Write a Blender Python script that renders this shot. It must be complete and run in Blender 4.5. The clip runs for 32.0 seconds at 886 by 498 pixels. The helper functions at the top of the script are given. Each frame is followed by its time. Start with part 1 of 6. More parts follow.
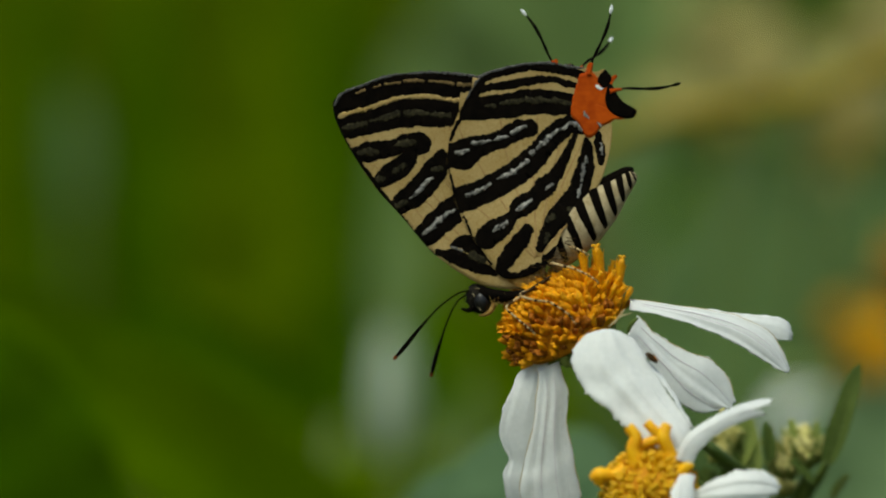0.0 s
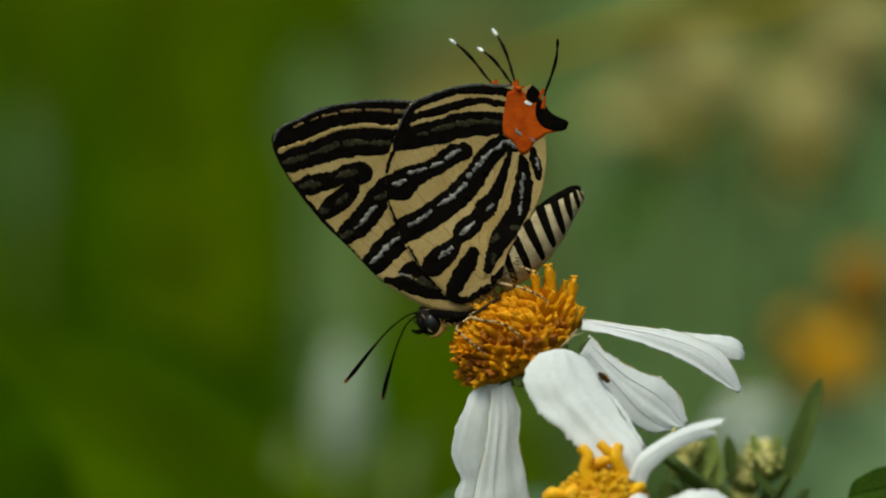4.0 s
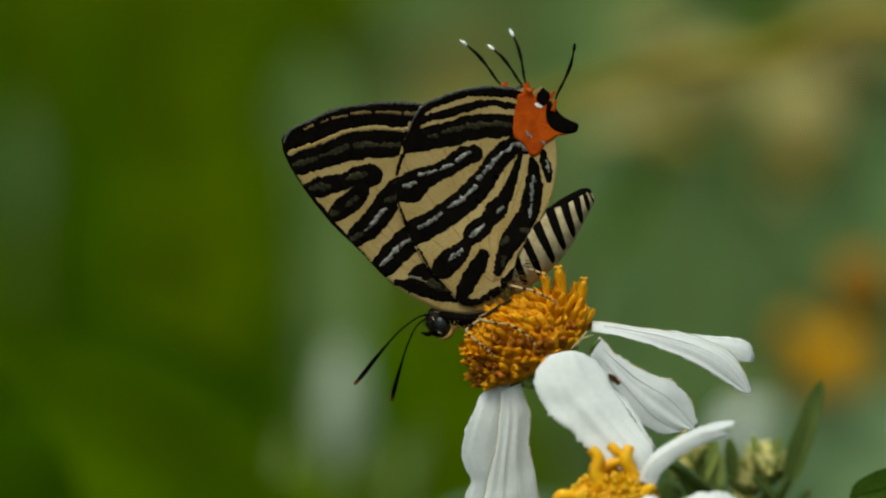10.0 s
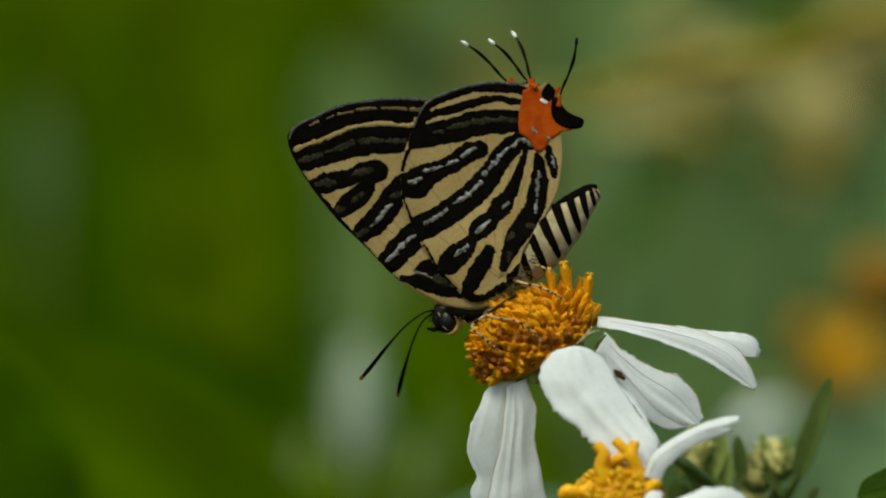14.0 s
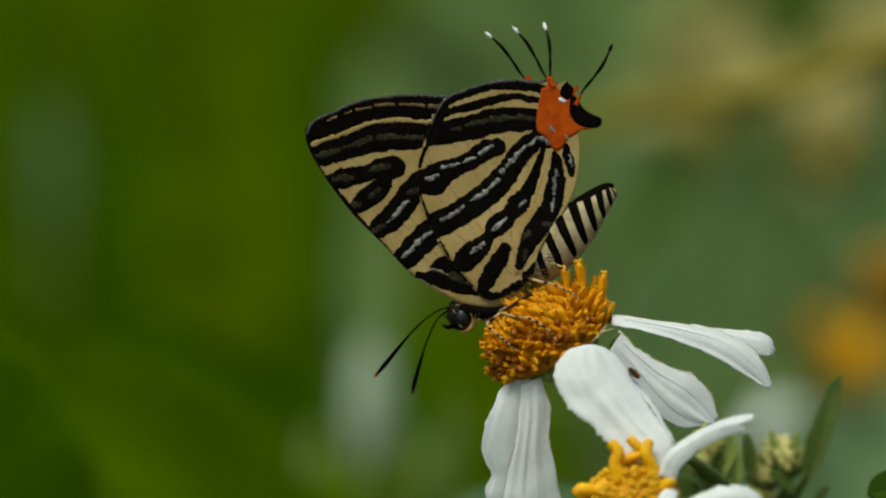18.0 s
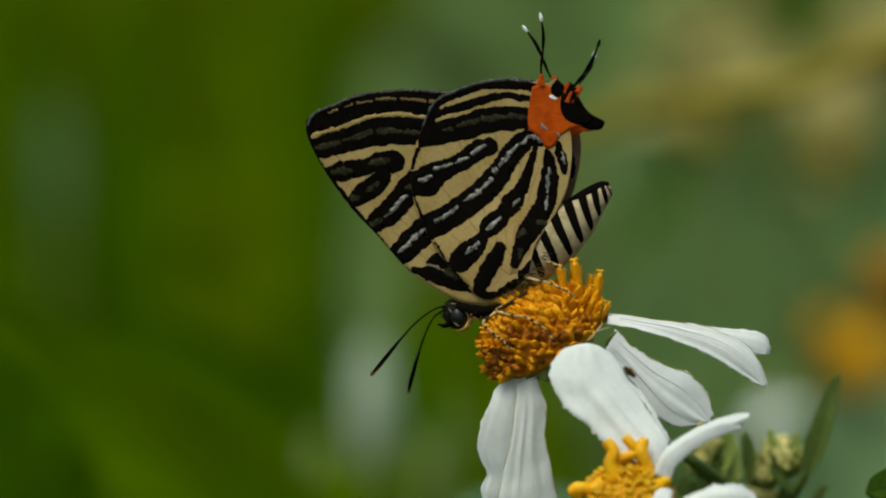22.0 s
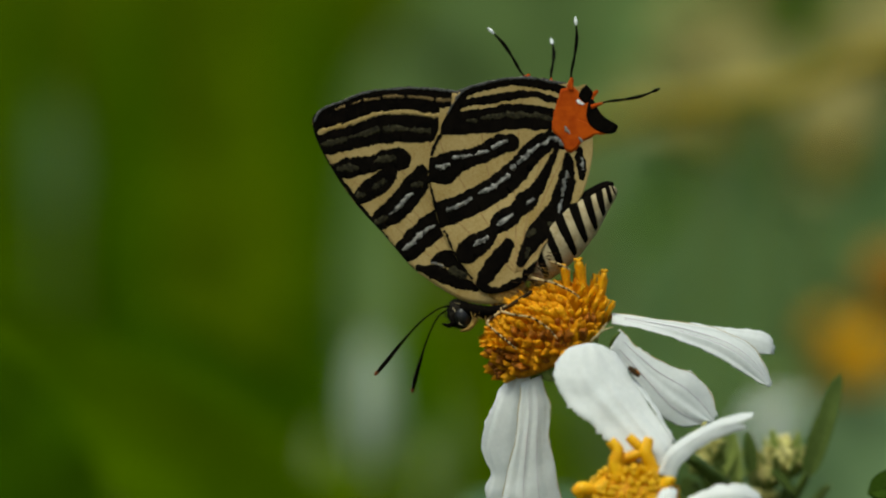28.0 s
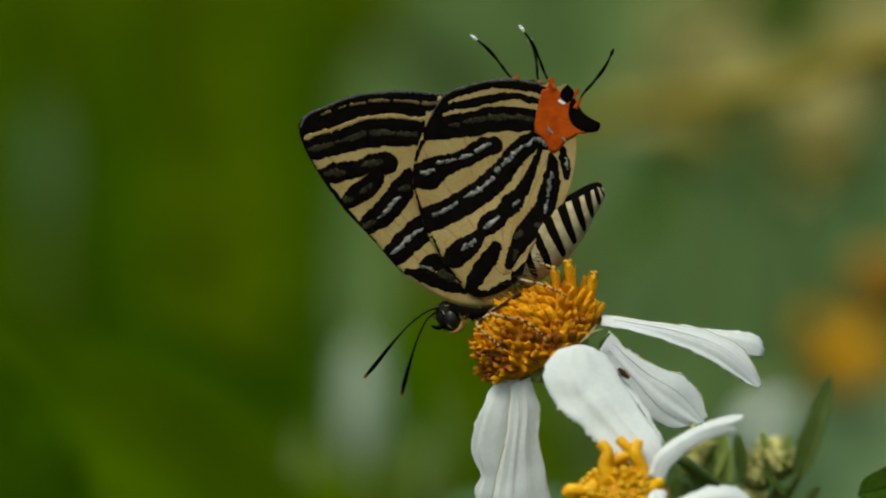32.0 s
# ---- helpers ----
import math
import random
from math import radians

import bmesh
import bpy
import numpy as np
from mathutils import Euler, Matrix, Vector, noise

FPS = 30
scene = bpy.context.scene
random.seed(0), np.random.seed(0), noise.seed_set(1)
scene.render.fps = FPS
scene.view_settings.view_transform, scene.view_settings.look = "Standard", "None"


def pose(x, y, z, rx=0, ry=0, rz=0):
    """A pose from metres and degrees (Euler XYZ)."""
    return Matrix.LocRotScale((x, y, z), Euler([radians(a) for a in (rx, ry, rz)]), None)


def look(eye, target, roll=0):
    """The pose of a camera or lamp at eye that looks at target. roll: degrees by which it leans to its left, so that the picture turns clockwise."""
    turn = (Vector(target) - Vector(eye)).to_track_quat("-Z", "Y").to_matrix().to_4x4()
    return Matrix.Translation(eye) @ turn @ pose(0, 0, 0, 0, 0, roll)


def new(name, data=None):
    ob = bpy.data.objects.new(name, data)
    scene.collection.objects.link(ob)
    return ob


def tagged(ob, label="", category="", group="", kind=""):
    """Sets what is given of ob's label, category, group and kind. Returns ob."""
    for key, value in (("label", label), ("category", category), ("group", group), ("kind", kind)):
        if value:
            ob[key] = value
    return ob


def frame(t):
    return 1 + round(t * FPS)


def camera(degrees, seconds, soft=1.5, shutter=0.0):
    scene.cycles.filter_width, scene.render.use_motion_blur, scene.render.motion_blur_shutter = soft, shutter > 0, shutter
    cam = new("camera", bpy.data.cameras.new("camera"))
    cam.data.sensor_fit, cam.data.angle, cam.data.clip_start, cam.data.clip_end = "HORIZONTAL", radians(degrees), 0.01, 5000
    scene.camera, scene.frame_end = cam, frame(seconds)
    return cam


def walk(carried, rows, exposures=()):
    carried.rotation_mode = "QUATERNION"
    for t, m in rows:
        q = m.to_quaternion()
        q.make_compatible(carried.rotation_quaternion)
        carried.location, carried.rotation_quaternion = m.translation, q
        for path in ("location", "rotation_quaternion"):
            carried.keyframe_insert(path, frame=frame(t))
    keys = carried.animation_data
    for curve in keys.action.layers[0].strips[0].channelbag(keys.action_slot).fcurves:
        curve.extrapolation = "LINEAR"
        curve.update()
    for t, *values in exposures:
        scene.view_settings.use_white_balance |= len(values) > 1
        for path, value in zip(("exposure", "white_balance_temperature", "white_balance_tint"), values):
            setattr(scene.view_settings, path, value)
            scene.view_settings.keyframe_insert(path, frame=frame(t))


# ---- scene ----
MM = 0.001

# ---------------------------------------------------------------- camera
cam = camera(12.0, 32.0, soft=2.1)
cam.data.dof.use_dof = True
cam.data.dof.focus_distance = 0.2843
cam.data.dof.aperture_fstop = 18.0
walk(cam, [
    (0.0, pose(0.00070, -0.2855, 0.7, 89.835, 0, 0.494)),
    (0.5, pose(0.00070, -0.2855, 0.7, 89.976, 0, -0.207)),
    (1.0, pose(0.00070, -0.2855, 0.7, 90.023, 0, -0.442)),
    (1.5, pose(-0.00030, -0.2855, 0.7, 90.047, 0, -0.501)),
    (2.0, pose(-0.00130, -0.2855, 0.7, 90.093, 0, -0.666)),
    (2.5, pose(-0.00080, -0.2855, 0.7, 90.035, 0, -0.538)),
    (3.0, pose(-0.00030, -0.2855, 0.7, 90.035, 0, -0.314)),
    (3.5, pose(-0.00050, -0.2855, 0.7, 90.023, 0, -0.282)),
    (5.5, pose(-0.00130, -0.2855, 0.7, 90.093, 0, -0.503)),
    (6.0, pose(-0.00230, -0.2855, 0.7, 90.117, 0, -0.738)),
    (6.5, pose(-0.00295, -0.2855, 0.7, 90.129, 0, -0.849)),
    (7.0, pose(-0.00360, -0.2855, 0.7, 90.106, 0, -0.890)),
    (7.5, pose(-0.00280, -0.2855, 0.7, 90.106, 0, -0.774)),
    (8.0, pose(-0.00200, -0.2855, 0.7, 90.082, 0, -0.588)),
    (8.5, pose(-0.00135, -0.2855, 0.7, 90.070, 0, -0.384)),
    (9.0, pose(-0.00070, -0.2855, 0.7, 90.023, 0, -0.249)),
    (9.5, pose(-0.00090, -0.2855, 0.7, 90.058, 0, -0.322)),
    (10.0, pose(-0.00110, -0.2855, 0.7, 90.058, 0, -0.360)),
    (10.5, pose(-0.00088, -0.2855, 0.7, 90.035, 0, -0.282)),
    (11.0, pose(-0.00065, -0.2855, 0.7, 90.035, 0, -0.169)),
    (11.5, pose(-0.00043, -0.2855, 0.7, 90.035, 0, -0.151)),
    (12.0, pose(-0.00020, -0.2855, 0.7, 90.023, 0, -0.073)),
    (12.5, pose(-0.00010, -0.2855, 0.7, 90.011, 0, -0.054)),
    (13.0, pose(0.00000, -0.2855, 0.7, 90.000, 0, 0.000)),
    (13.5, pose(0.00005, -0.2855, 0.7, 90.023, 0, 0.009)),
    (14.0, pose(0.00010, -0.2855, 0.7, 90.023, 0, -0.016)),
    (14.5, pose(0.00013, -0.2855, 0.7, 90.023, 0, 0.013)),
    (16.5, pose(0.00027, -0.2855, 0.7, 90.000, 0, 0.062)),
    (17.0, pose(0.00030, -0.2855, 0.7, 90.000, 0, 0.127)),
    (17.5, pose(0.00037, -0.2855, 0.7, 89.988, 0, 0.162)),
    (18.0, pose(0.00043, -0.2855, 0.7, 89.988, 0, 0.175)),
    (18.5, pose(0.00050, -0.2855, 0.7, 89.988, 0, 0.188)),
    (19.0, pose(0.00057, -0.2855, 0.7, 89.976, 0, 0.212)),
    (19.5, pose(0.00063, -0.2855, 0.7, 89.976, 0, 0.166)),
    (20.0, pose(0.00070, -0.2855, 0.7, 89.988, 0, 0.202)),
    (20.5, pose(0.00077, -0.2855, 0.7, 89.988, 0, 0.203)),
    (21.0, pose(0.00083, -0.2855, 0.7, 89.976, 0, 0.228)),
    (21.5, pose(0.00090, -0.2855, 0.7, 89.965, 0, 0.263)),
    (22.0, pose(0.00097, -0.2855, 0.7, 89.976, 0, 0.264)),
    (22.5, pose(0.00103, -0.2855, 0.7, 89.953, 0, 0.312)),
    (23.0, pose(0.00110, -0.2855, 0.7, 89.941, 0, 0.266)),
    (23.5, pose(0.00106, -0.2855, 0.7, 89.988, 0, 0.317)),
    (24.0, pose(0.00102, -0.2855, 0.7, 89.941, 0, 0.286)),
    (24.5, pose(0.00098, -0.2855, 0.7, 89.976, 0, 0.278)),
    (25.0, pose(0.00094, -0.2855, 0.7, 89.965, 0, 0.271)),
    (25.5, pose(0.00090, -0.2855, 0.7, 89.976, 0, 0.263)),
    (27.5, pose(0.00074, -0.2855, 0.7, 89.988, 0, 0.210)),
    (28.0, pose(0.00070, -0.2855, 0.7, 89.976, 0, 0.238)),
    (28.5, pose(0.00070, -0.2855, 0.7, 89.976, 0, 0.214)),
    (29.0, pose(0.00070, -0.2855, 0.7, 89.988, 0, 0.190)),
    (29.5, pose(0.00070, -0.2855, 0.7, 89.988, 0, 0.155)),
    (30.0, pose(0.00070, -0.2855, 0.7, 89.988, 0, 0.190)),
    (30.5, pose(0.00070, -0.2855, 0.7, 89.988, 0, 0.190)),
    (31.0, pose(0.00070, -0.2855, 0.7, 90.000, 0, 0.155)),
    (31.5, pose(0.00070, -0.2855, 0.7, 90.000, 0, 0.097)),
    (32.0, pose(0.00070, -0.2855, 0.7, 90.000, 0, 0.109)),
], exposures=((0.0, 0.55, 6550, -5), (32.0, 0.55, 6550, -5)))

# ---------------------------------------------------------------- light
world = bpy.data.worlds.new("overcast_sky")
world.use_nodes = True
scene.world = world
sky = world.node_tree.nodes.new("ShaderNodeTexSky")
sky.sky_type = 'NISHITA'
sky.sun_disc = False
sky.sun_elevation = radians(62)
sky.sun_rotation = radians(205)
sky.dust_density = 4.0
world.node_tree.nodes["Background"].inputs["Strength"].default_value = 0.09
world.node_tree.links.new(sky.outputs[0], world.node_tree.nodes["Background"].inputs[0])

sun_data = bpy.data.lights.new("sun", "SUN")
sun_data.energy = 1.5
sun_data.angle = radians(25)
sun_data.color = (1.0, 0.96, 0.90)
sun = new("sun", sun_data)
sun.matrix_basis = look((-0.35, -0.55, 1.9), (0, 0, 0.7))


# ---------------------------------------------------------------- materials
def surface(name, low, high, rough=0.6, scale=900.0, fine=6000.0, bump=0.3, gloss=0.3, leaf=0.0,
            leaf_tint=None, vary=0.0, sheen=0.0, metal=0.0, depth=0.00004):
    """A procedural surface: two colours mixed by coarse and fine noise, with fine relief."""
    m = bpy.data.materials.new(name)
    m.use_nodes = True
    nt = m.node_tree
    n, ln = nt.nodes, nt.links
    bsdf = n["Principled BSDF"]
    co = n.new("ShaderNodeTexCoord")
    a = n.new("ShaderNodeTexNoise")
    a.inputs["Scale"].default_value = scale
    a.inputs["Detail"].default_value = 3
    b = n.new("ShaderNodeTexNoise")
    b.inputs["Scale"].default_value = fine
    b.inputs["Detail"].default_value = 2
    ln.new(co.outputs["Object"], a.inputs["Vector"])
    ln.new(co.outputs["Object"], b.inputs["Vector"])
    add = n.new("ShaderNodeMath")
    add.operation = 'MULTIPLY_ADD'
    add.inputs[1].default_value = 0.45
    ln.new(b.outputs["Fac"], add.inputs[0])
    half = n.new("ShaderNodeMath")
    half.operation = 'MULTIPLY'
    half.inputs[1].default_value = 0.55
    ln.new(a.outputs["Fac"], half.inputs[0])
    ln.new(half.outputs[0], add.inputs[2])
    ramp = n.new("ShaderNodeValToRGB")
    ramp.color_ramp.elements[0].position = 0.36
    ramp.color_ramp.elements[1].position = 0.64
    ramp.color_ramp.elements[0].color = (*low, 1)
    ramp.color_ramp.elements[1].color = (*high, 1)
    ln.new(add.outputs[0], ramp.inputs[0])
    colour = ramp.outputs[0]
    if vary:
        info = n.new("ShaderNodeObjectInfo")
        geo = n.new("ShaderNodeNewGeometry")
        mixr = n.new("ShaderNodeMath")
        mixr.operation = 'ADD'
        ln.new(info.outputs["Random"], mixr.inputs[0])
        ln.new(geo.outputs["Random Per Island"], mixr.inputs[1])
        rng = n.new("ShaderNodeMapRange")
        rng.inputs["From Max"].default_value = 2.0
        rng.inputs["To Min"].default_value = 1 - vary
        rng.inputs["To Max"].default_value = 1 + vary
        ln.new(mixr.outputs[0], rng.inputs["Value"])
        hsv = n.new("ShaderNodeHueSaturation")
        ln.new(rng.outputs[0], hsv.inputs["Value"])
        ln.new(colour, hsv.inputs["Color"])
        colour = hsv.outputs[0]
    ln.new(colour, bsdf.inputs["Base Color"])
    bsdf.inputs["Roughness"].default_value = rough
    bsdf.inputs["Metallic"].default_value = metal
    bsdf.inputs["Specular IOR Level"].default_value = gloss
    bsdf.inputs["Sheen Weight"].default_value = sheen
    bp = n.new("ShaderNodeBump")
    bp.inputs["Strength"].default_value = bump
    bp.inputs["Distance"].default_value = depth
    ln.new(add.outputs[0], bp.inputs["Height"])
    ln.new(bp.outputs[0], bsdf.inputs["Normal"])
    if leaf:
        tr = n.new("ShaderNodeBsdfTranslucent")
        if leaf_tint:
            tr.inputs["Color"].default_value = (*leaf_tint, 1)
        else:
            ln.new(colour, tr.inputs["Color"])
        mix = n.new("ShaderNodeMixShader")
        mix.inputs[0].default_value = leaf
        ln.new(bsdf.outputs[0], mix.inputs[1])
        ln.new(tr.outputs[0], mix.inputs[2])
        ln.new(mix.outputs[0], n["Material Output"].inputs["Surface"])
    return m


CREAM = surface("cream_wing_scales", (0.285, 0.190, 0.058), (0.440, 0.325, 0.140), 0.85, 330, 9000, 0.35, 0.06, leaf=0.12)
BLACK = surface("black_wing_scales", (0.0010, 0.0007, 0.0004), (0.0045, 0.0032, 0.0020), 0.85, 1500, 12000, 0.5, 0.03, depth=0.00003)
DUSK = surface("grey_scale_line", (0.002, 0.002, 0.001), (0.040, 0.034, 0.016), 0.75, 4000, 14000, 0.8, 0.08)
SILVER = surface("silver_scales", (0.008, 0.007, 0.005), (0.33, 0.315, 0.28), 0.4, 2800, 15000, 1.0, 0.3, metal=0.15, depth=0.00005)
BROWN_WING = surface("brown_upper_wing", (0.05, 0.03, 0.016), (0.10, 0.06, 0.03), 0.7, 900, 9000, 0.4, 0.2)
ORANGE_WING = surface("orange_wing_patch", (0.24, 0.024, 0.002), (0.48, 0.078, 0.004), 0.85, 220, 1600, 0.2, 0.08, leaf=0.1)
WHITE_SCALE = surface("white_scales", (0.55, 0.57, 0.56), (0.85, 0.87, 0.86), 0.5, 3000, 12000, 0.5, 0.4)
FUR = surface("buff_body_hair", (0.17, 0.088, 0.015), (0.46, 0.30, 0.09), 0.85, 2600, 9000, 0.9, 0.1, depth=0.00012)
BELLY = surface("cream_body_scales", (0.26, 0.20, 0.10), (0.46, 0.38, 0.23), 0.85, 1500, 9000, 0.6, 0.08)
EYE = surface("dark_compound_eye", (0.002, 0.002, 0.002), (0.012, 0.011, 0.010), 0.34, 3500, 9000, 0.4, 0.35)
LEG = surface("tan_leg_scales", (0.26, 0.17, 0.06), (0.56, 0.42, 0.22), 0.7, 5200, 12000, 0.5, 0.06)
DARK_LEG = surface("dark_leg_band", (0.016, 0.009, 0.003), (0.06, 0.034, 0.014), 0.8, 3500, 9000, 0.5, 0.05)
RUST = surface("rust_tip", (0.10, 0.025, 0.006), (0.20, 0.055, 0.012), 0.7, 3000, 9000, 0.4, 0.15)
PETAL = surface("white_ray_petal", (0.71, 0.73, 0.72), (0.83, 0.84, 0.83), 0.6, 260, 2600, 0.25, 0.25, leaf=0.3, leaf_tint=(0.80, 0.83, 0.77), depth=0.00005)
VEIN = surface("mauve_petal_vein", (0.58, 0.50, 0.56), (0.70, 0.65, 0.68), 0.6, 1500, 6000, 0.2, 0.2)
WITHER = surface("withered_petal_edge", (0.40, 0.30, 0.13), (0.62, 0.52, 0.30), 0.7, 1500, 6000, 0.4, 0.2)
DISC = surface("orange_disc_floret", (0.50, 0.17, 0.002), (0.80, 0.37, 0.005), 0.65, 500, 5000, 0.5, 0.15, leaf=0.18, vary=0.20)
DISC_OPEN = surface("open_orange_floret", (0.84, 0.38, 0.003), (0.97, 0.58, 0.010), 0.5, 1400, 6000, 0.4, 0.3, leaf=0.25, vary=0.12)
# Anther brown, darkened further for the shade on the disc's lower side.
DISC_BROWN = surface("spent_anther_brown_and_shade", (0.13, 0.034, 0.002), (0.40, 0.13, 0.004), 0.6, 1800, 6000, 0.5, 0.2, vary=0.3)
DISC_BUD = surface("yellow_floret_bud", (0.66, 0.36, 0.003), (0.86, 0.52, 0.010), 0.45, 1100, 6000, 0.3, 0.35, leaf=0.25, vary=0.12)
DISC_CORE = surface("disc_receptacle", (0.44, 0.16, 0.003), (0.66, 0.28, 0.006), 0.7, 900, 5000, 0.6, 0.2, leaf=0.1)
BRACT = surface("green_bract", (0.16, 0.22, 0.040), (0.33, 0.39, 0.100), 0.6, 700, 4000, 0.4, 0.2, leaf=0.25, vary=0.2)
BUD_YELLOW = surface("pale_yellow_bud", (0.52, 0.49, 0.13), (0.80, 0.74, 0.32), 0.6, 900, 5000, 0.5, 0.3, leaf=0.28, vary=0.22)
STEM = surface("green_stem", (0.075, 0.115, 0.018), (0.14, 0.190, 0.040), 0.5, 300, 3000, 0.3, 0.35)
LEAF = surface("fresh_green_leaf", (0.048, 0.112, 0.0004), (0.088, 0.170, 0.001), 1.0, 60, 500, 0.3, 0.0, leaf=0.35, leaf_tint=(0.13, 0.25, 0.001), vary=0.15)
OLIVE = surface("olive_grass", (0.076, 0.142, 0.0004), (0.128, 0.208, 0.001), 1.0, 60, 500, 0.3, 0.0, leaf=0.4, leaf_tint=(0.195, 0.305, 0.0015), vary=0.25)
PALE_LEAF = surface("pale_blue_green_leaf", (0.100, 0.176, 0.056), (0.160, 0.250, 0.094), 1.0, 60, 500, 0.3, 0.0, leaf=0.3, leaf_tint=(0.17, 0.28, 0.09), vary=0.15)
STRAW = surface("dry_straw_leaf", (0.32, 0.290, 0.090), (0.48, 0.41, 0.155), 0.8, 60, 500, 0.4, 0.04, leaf=0.25, vary=0.2)
WING_VEIN = surface("wing_vein", (0.24, 0.15, 0.05), (0.36, 0.24, 0.09), 0.7, 1500, 9000, 0.3, 0.2)
FRINGE = surface("grey_wing_fringe", (0.015, 0.014, 0.012), (0.14, 0.14, 0.13), 0.85, 7000, 16000, 0.6, 0.05)
DARK_FUR = surface("dark_head_hair", (0.002, 0.002, 0.002), (0.020, 0.016, 0.010), 0.85, 4000, 11000, 0.9, 0.1, depth=0.0001)
# White petal toned down to greenish grey, so its shade is in the colour.
PALE_PETAL = surface("shaded_greenish_white_petal", (0.46, 0.55, 0.40), (0.58, 0.66, 0.52), 0.9, 260, 2600, 0.25, 0.0, leaf=0.3, leaf_tint=(0.44, 0.54, 0.37))
SAGE = surface("dry_sage_leaf", (0.190, 0.225, 0.066), (0.29, 0.315, 0.110), 1.0, 60, 500, 0.3, 0.0, leaf=0.3, vary=0.15)
HAIR = surface("buff_hair", (0.20, 0.10, 0.015), (0.42, 0.26, 0.06), 0.8, 2600, 9000, 0.2, 0.1)
PETAL_LINE = surface("petal_furrow", (0.68, 0.70, 0.70), (0.78, 0.80, 0.79), 0.6, 900, 5000, 0.2, 0.2)
OCHRE = surface("ochre_flower_disc", (0.368, 0.180, 0.0036), (0.528, 0.274, 0.0072), 0.8, 300, 2000, 0.5, 0.05, leaf=0.15, vary=0.1)
EARTH = surface("grassy_soil", (0.03, 0.032, 0.012), (0.08, 0.075, 0.03), 0.9, 5, 120, 0.6, 0.1, depth=0.01)
DIM_CREAM = surface("dim_cream_line", (0.05, 0.034, 0.014), (0.20, 0.135, 0.055), 0.85, 2500, 9000, 0.4, 0.06)
ASH_PETAL = surface("greyish_white_petal", (0.68, 0.72, 0.68), (0.80, 0.83, 0.79), 0.8, 260, 2600, 0.25, 0.05, leaf=0.3)
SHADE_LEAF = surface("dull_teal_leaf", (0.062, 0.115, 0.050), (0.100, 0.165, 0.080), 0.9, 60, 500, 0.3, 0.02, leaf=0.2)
BROWN_HEAD = surface("withered_brown_disc", (0.20, 0.095, 0.010), (0.36, 0.19, 0.020), 0.8, 300, 2000, 0.5, 0.05, leaf=0.15)
SPIKE = surface("narrow_green_leaf", (0.062, 0.096, 0.016), (0.102, 0.147, 0.030), 0.7, 300, 3000, 0.3, 0.15, leaf=0.25)
DEEP_LEAF = surface("deep_green_leaf", (0.018, 0.042, 0.002), (0.034, 0.066, 0.005), 0.85, 300, 3000, 0.3, 0.05, leaf=0.1)
ASH_LEAF = surface("ashy_green_leaf", (0.145, 0.235, 0.100), (0.215, 0.310, 0.150), 1.0, 60, 500, 0.3, 0.0, leaf=0.3, vary=0.15)
HAZE_LEAF = surface("grey_green_leaf", (0.135, 0.212, 0.060), (0.195, 0.282, 0.095), 1.0, 60, 500, 0.3, 0.0, leaf=0.3, vary=0.12)
SHADE_MOSS = surface("shaded_moss_green_leaf", (0.048, 0.100, 0.0005), (0.080, 0.142, 0.001), 1.0, 60, 500, 0.3, 0.0, leaf=0.3, leaf_tint=(0.115, 0.205, 0.001), vary=0.08)
# BLADE made darker: shade is put into this leaf colour.
DIM_BLADE = surface("shade_green_blade", (0.026, 0.066, 0.0004), (0.046, 0.096, 0.001), 1.0, 60, 500, 0.3, 0.0, leaf=0.25, leaf_tint=(0.07, 0.15, 0.001), vary=0.08)
DRY_OLIVE = surface("dry_olive_leaf", (0.25, 0.235, 0.062), (0.33, 0.305, 0.095), 1.0, 60, 500, 0.3, 0.0, leaf=0.25, vary=0.1)
TWIG = surface("olive_brown_twig", (0.19, 0.145, 0.010), (0.29, 0.225, 0.025), 0.9, 200, 1500, 0.4, 0.05)
BLADE = surface("dark_fresh_leaf", (0.038, 0.096, 0.0004), (0.064, 0.138, 0.001), 1.0, 60, 500, 0.3, 0.0, leaf=0.3, leaf_tint=(0.10, 0.205, 0.001), vary=0.15)
MOSS = surface("mossy_green_blade", (0.071, 0.121, 0.0010), (0.116, 0.176, 0.0020), 1.0, 60, 500, 0.3, 0.0, leaf=0.35, leaf_tint=(0.166, 0.256, 0.0025), vary=0.10)
DISC_TALL = surface("tall_orange_floret", (0.74, 0.30, 0.003), (0.92, 0.50, 0.008), 0.55, 1400, 6000, 0.4, 0.25, leaf=0.22, vary=0.14)


# ---------------------------------------------------------------- mesh helpers
def part(name, bm, material, parent=None, label="", flat=False):
    """One bmesh as one mesh object, under a thing or a part."""
    me = bpy.data.meshes.new(name)
    bmesh.ops.recalc_face_normals(bm, faces=bm.faces)
    bm.to_mesh(me)
    bm.free()
    for m in (material if isinstance(material, (list, tuple)) else [material]):
        me.materials.append(m)
    if not flat:
        me.polygons.foreach_set("use_smooth", [True] * len(me.polygons))
    ob = new(name, me)
    if parent:
        ob.parent = parent
    if label:
        ob["label"] = label
    return ob


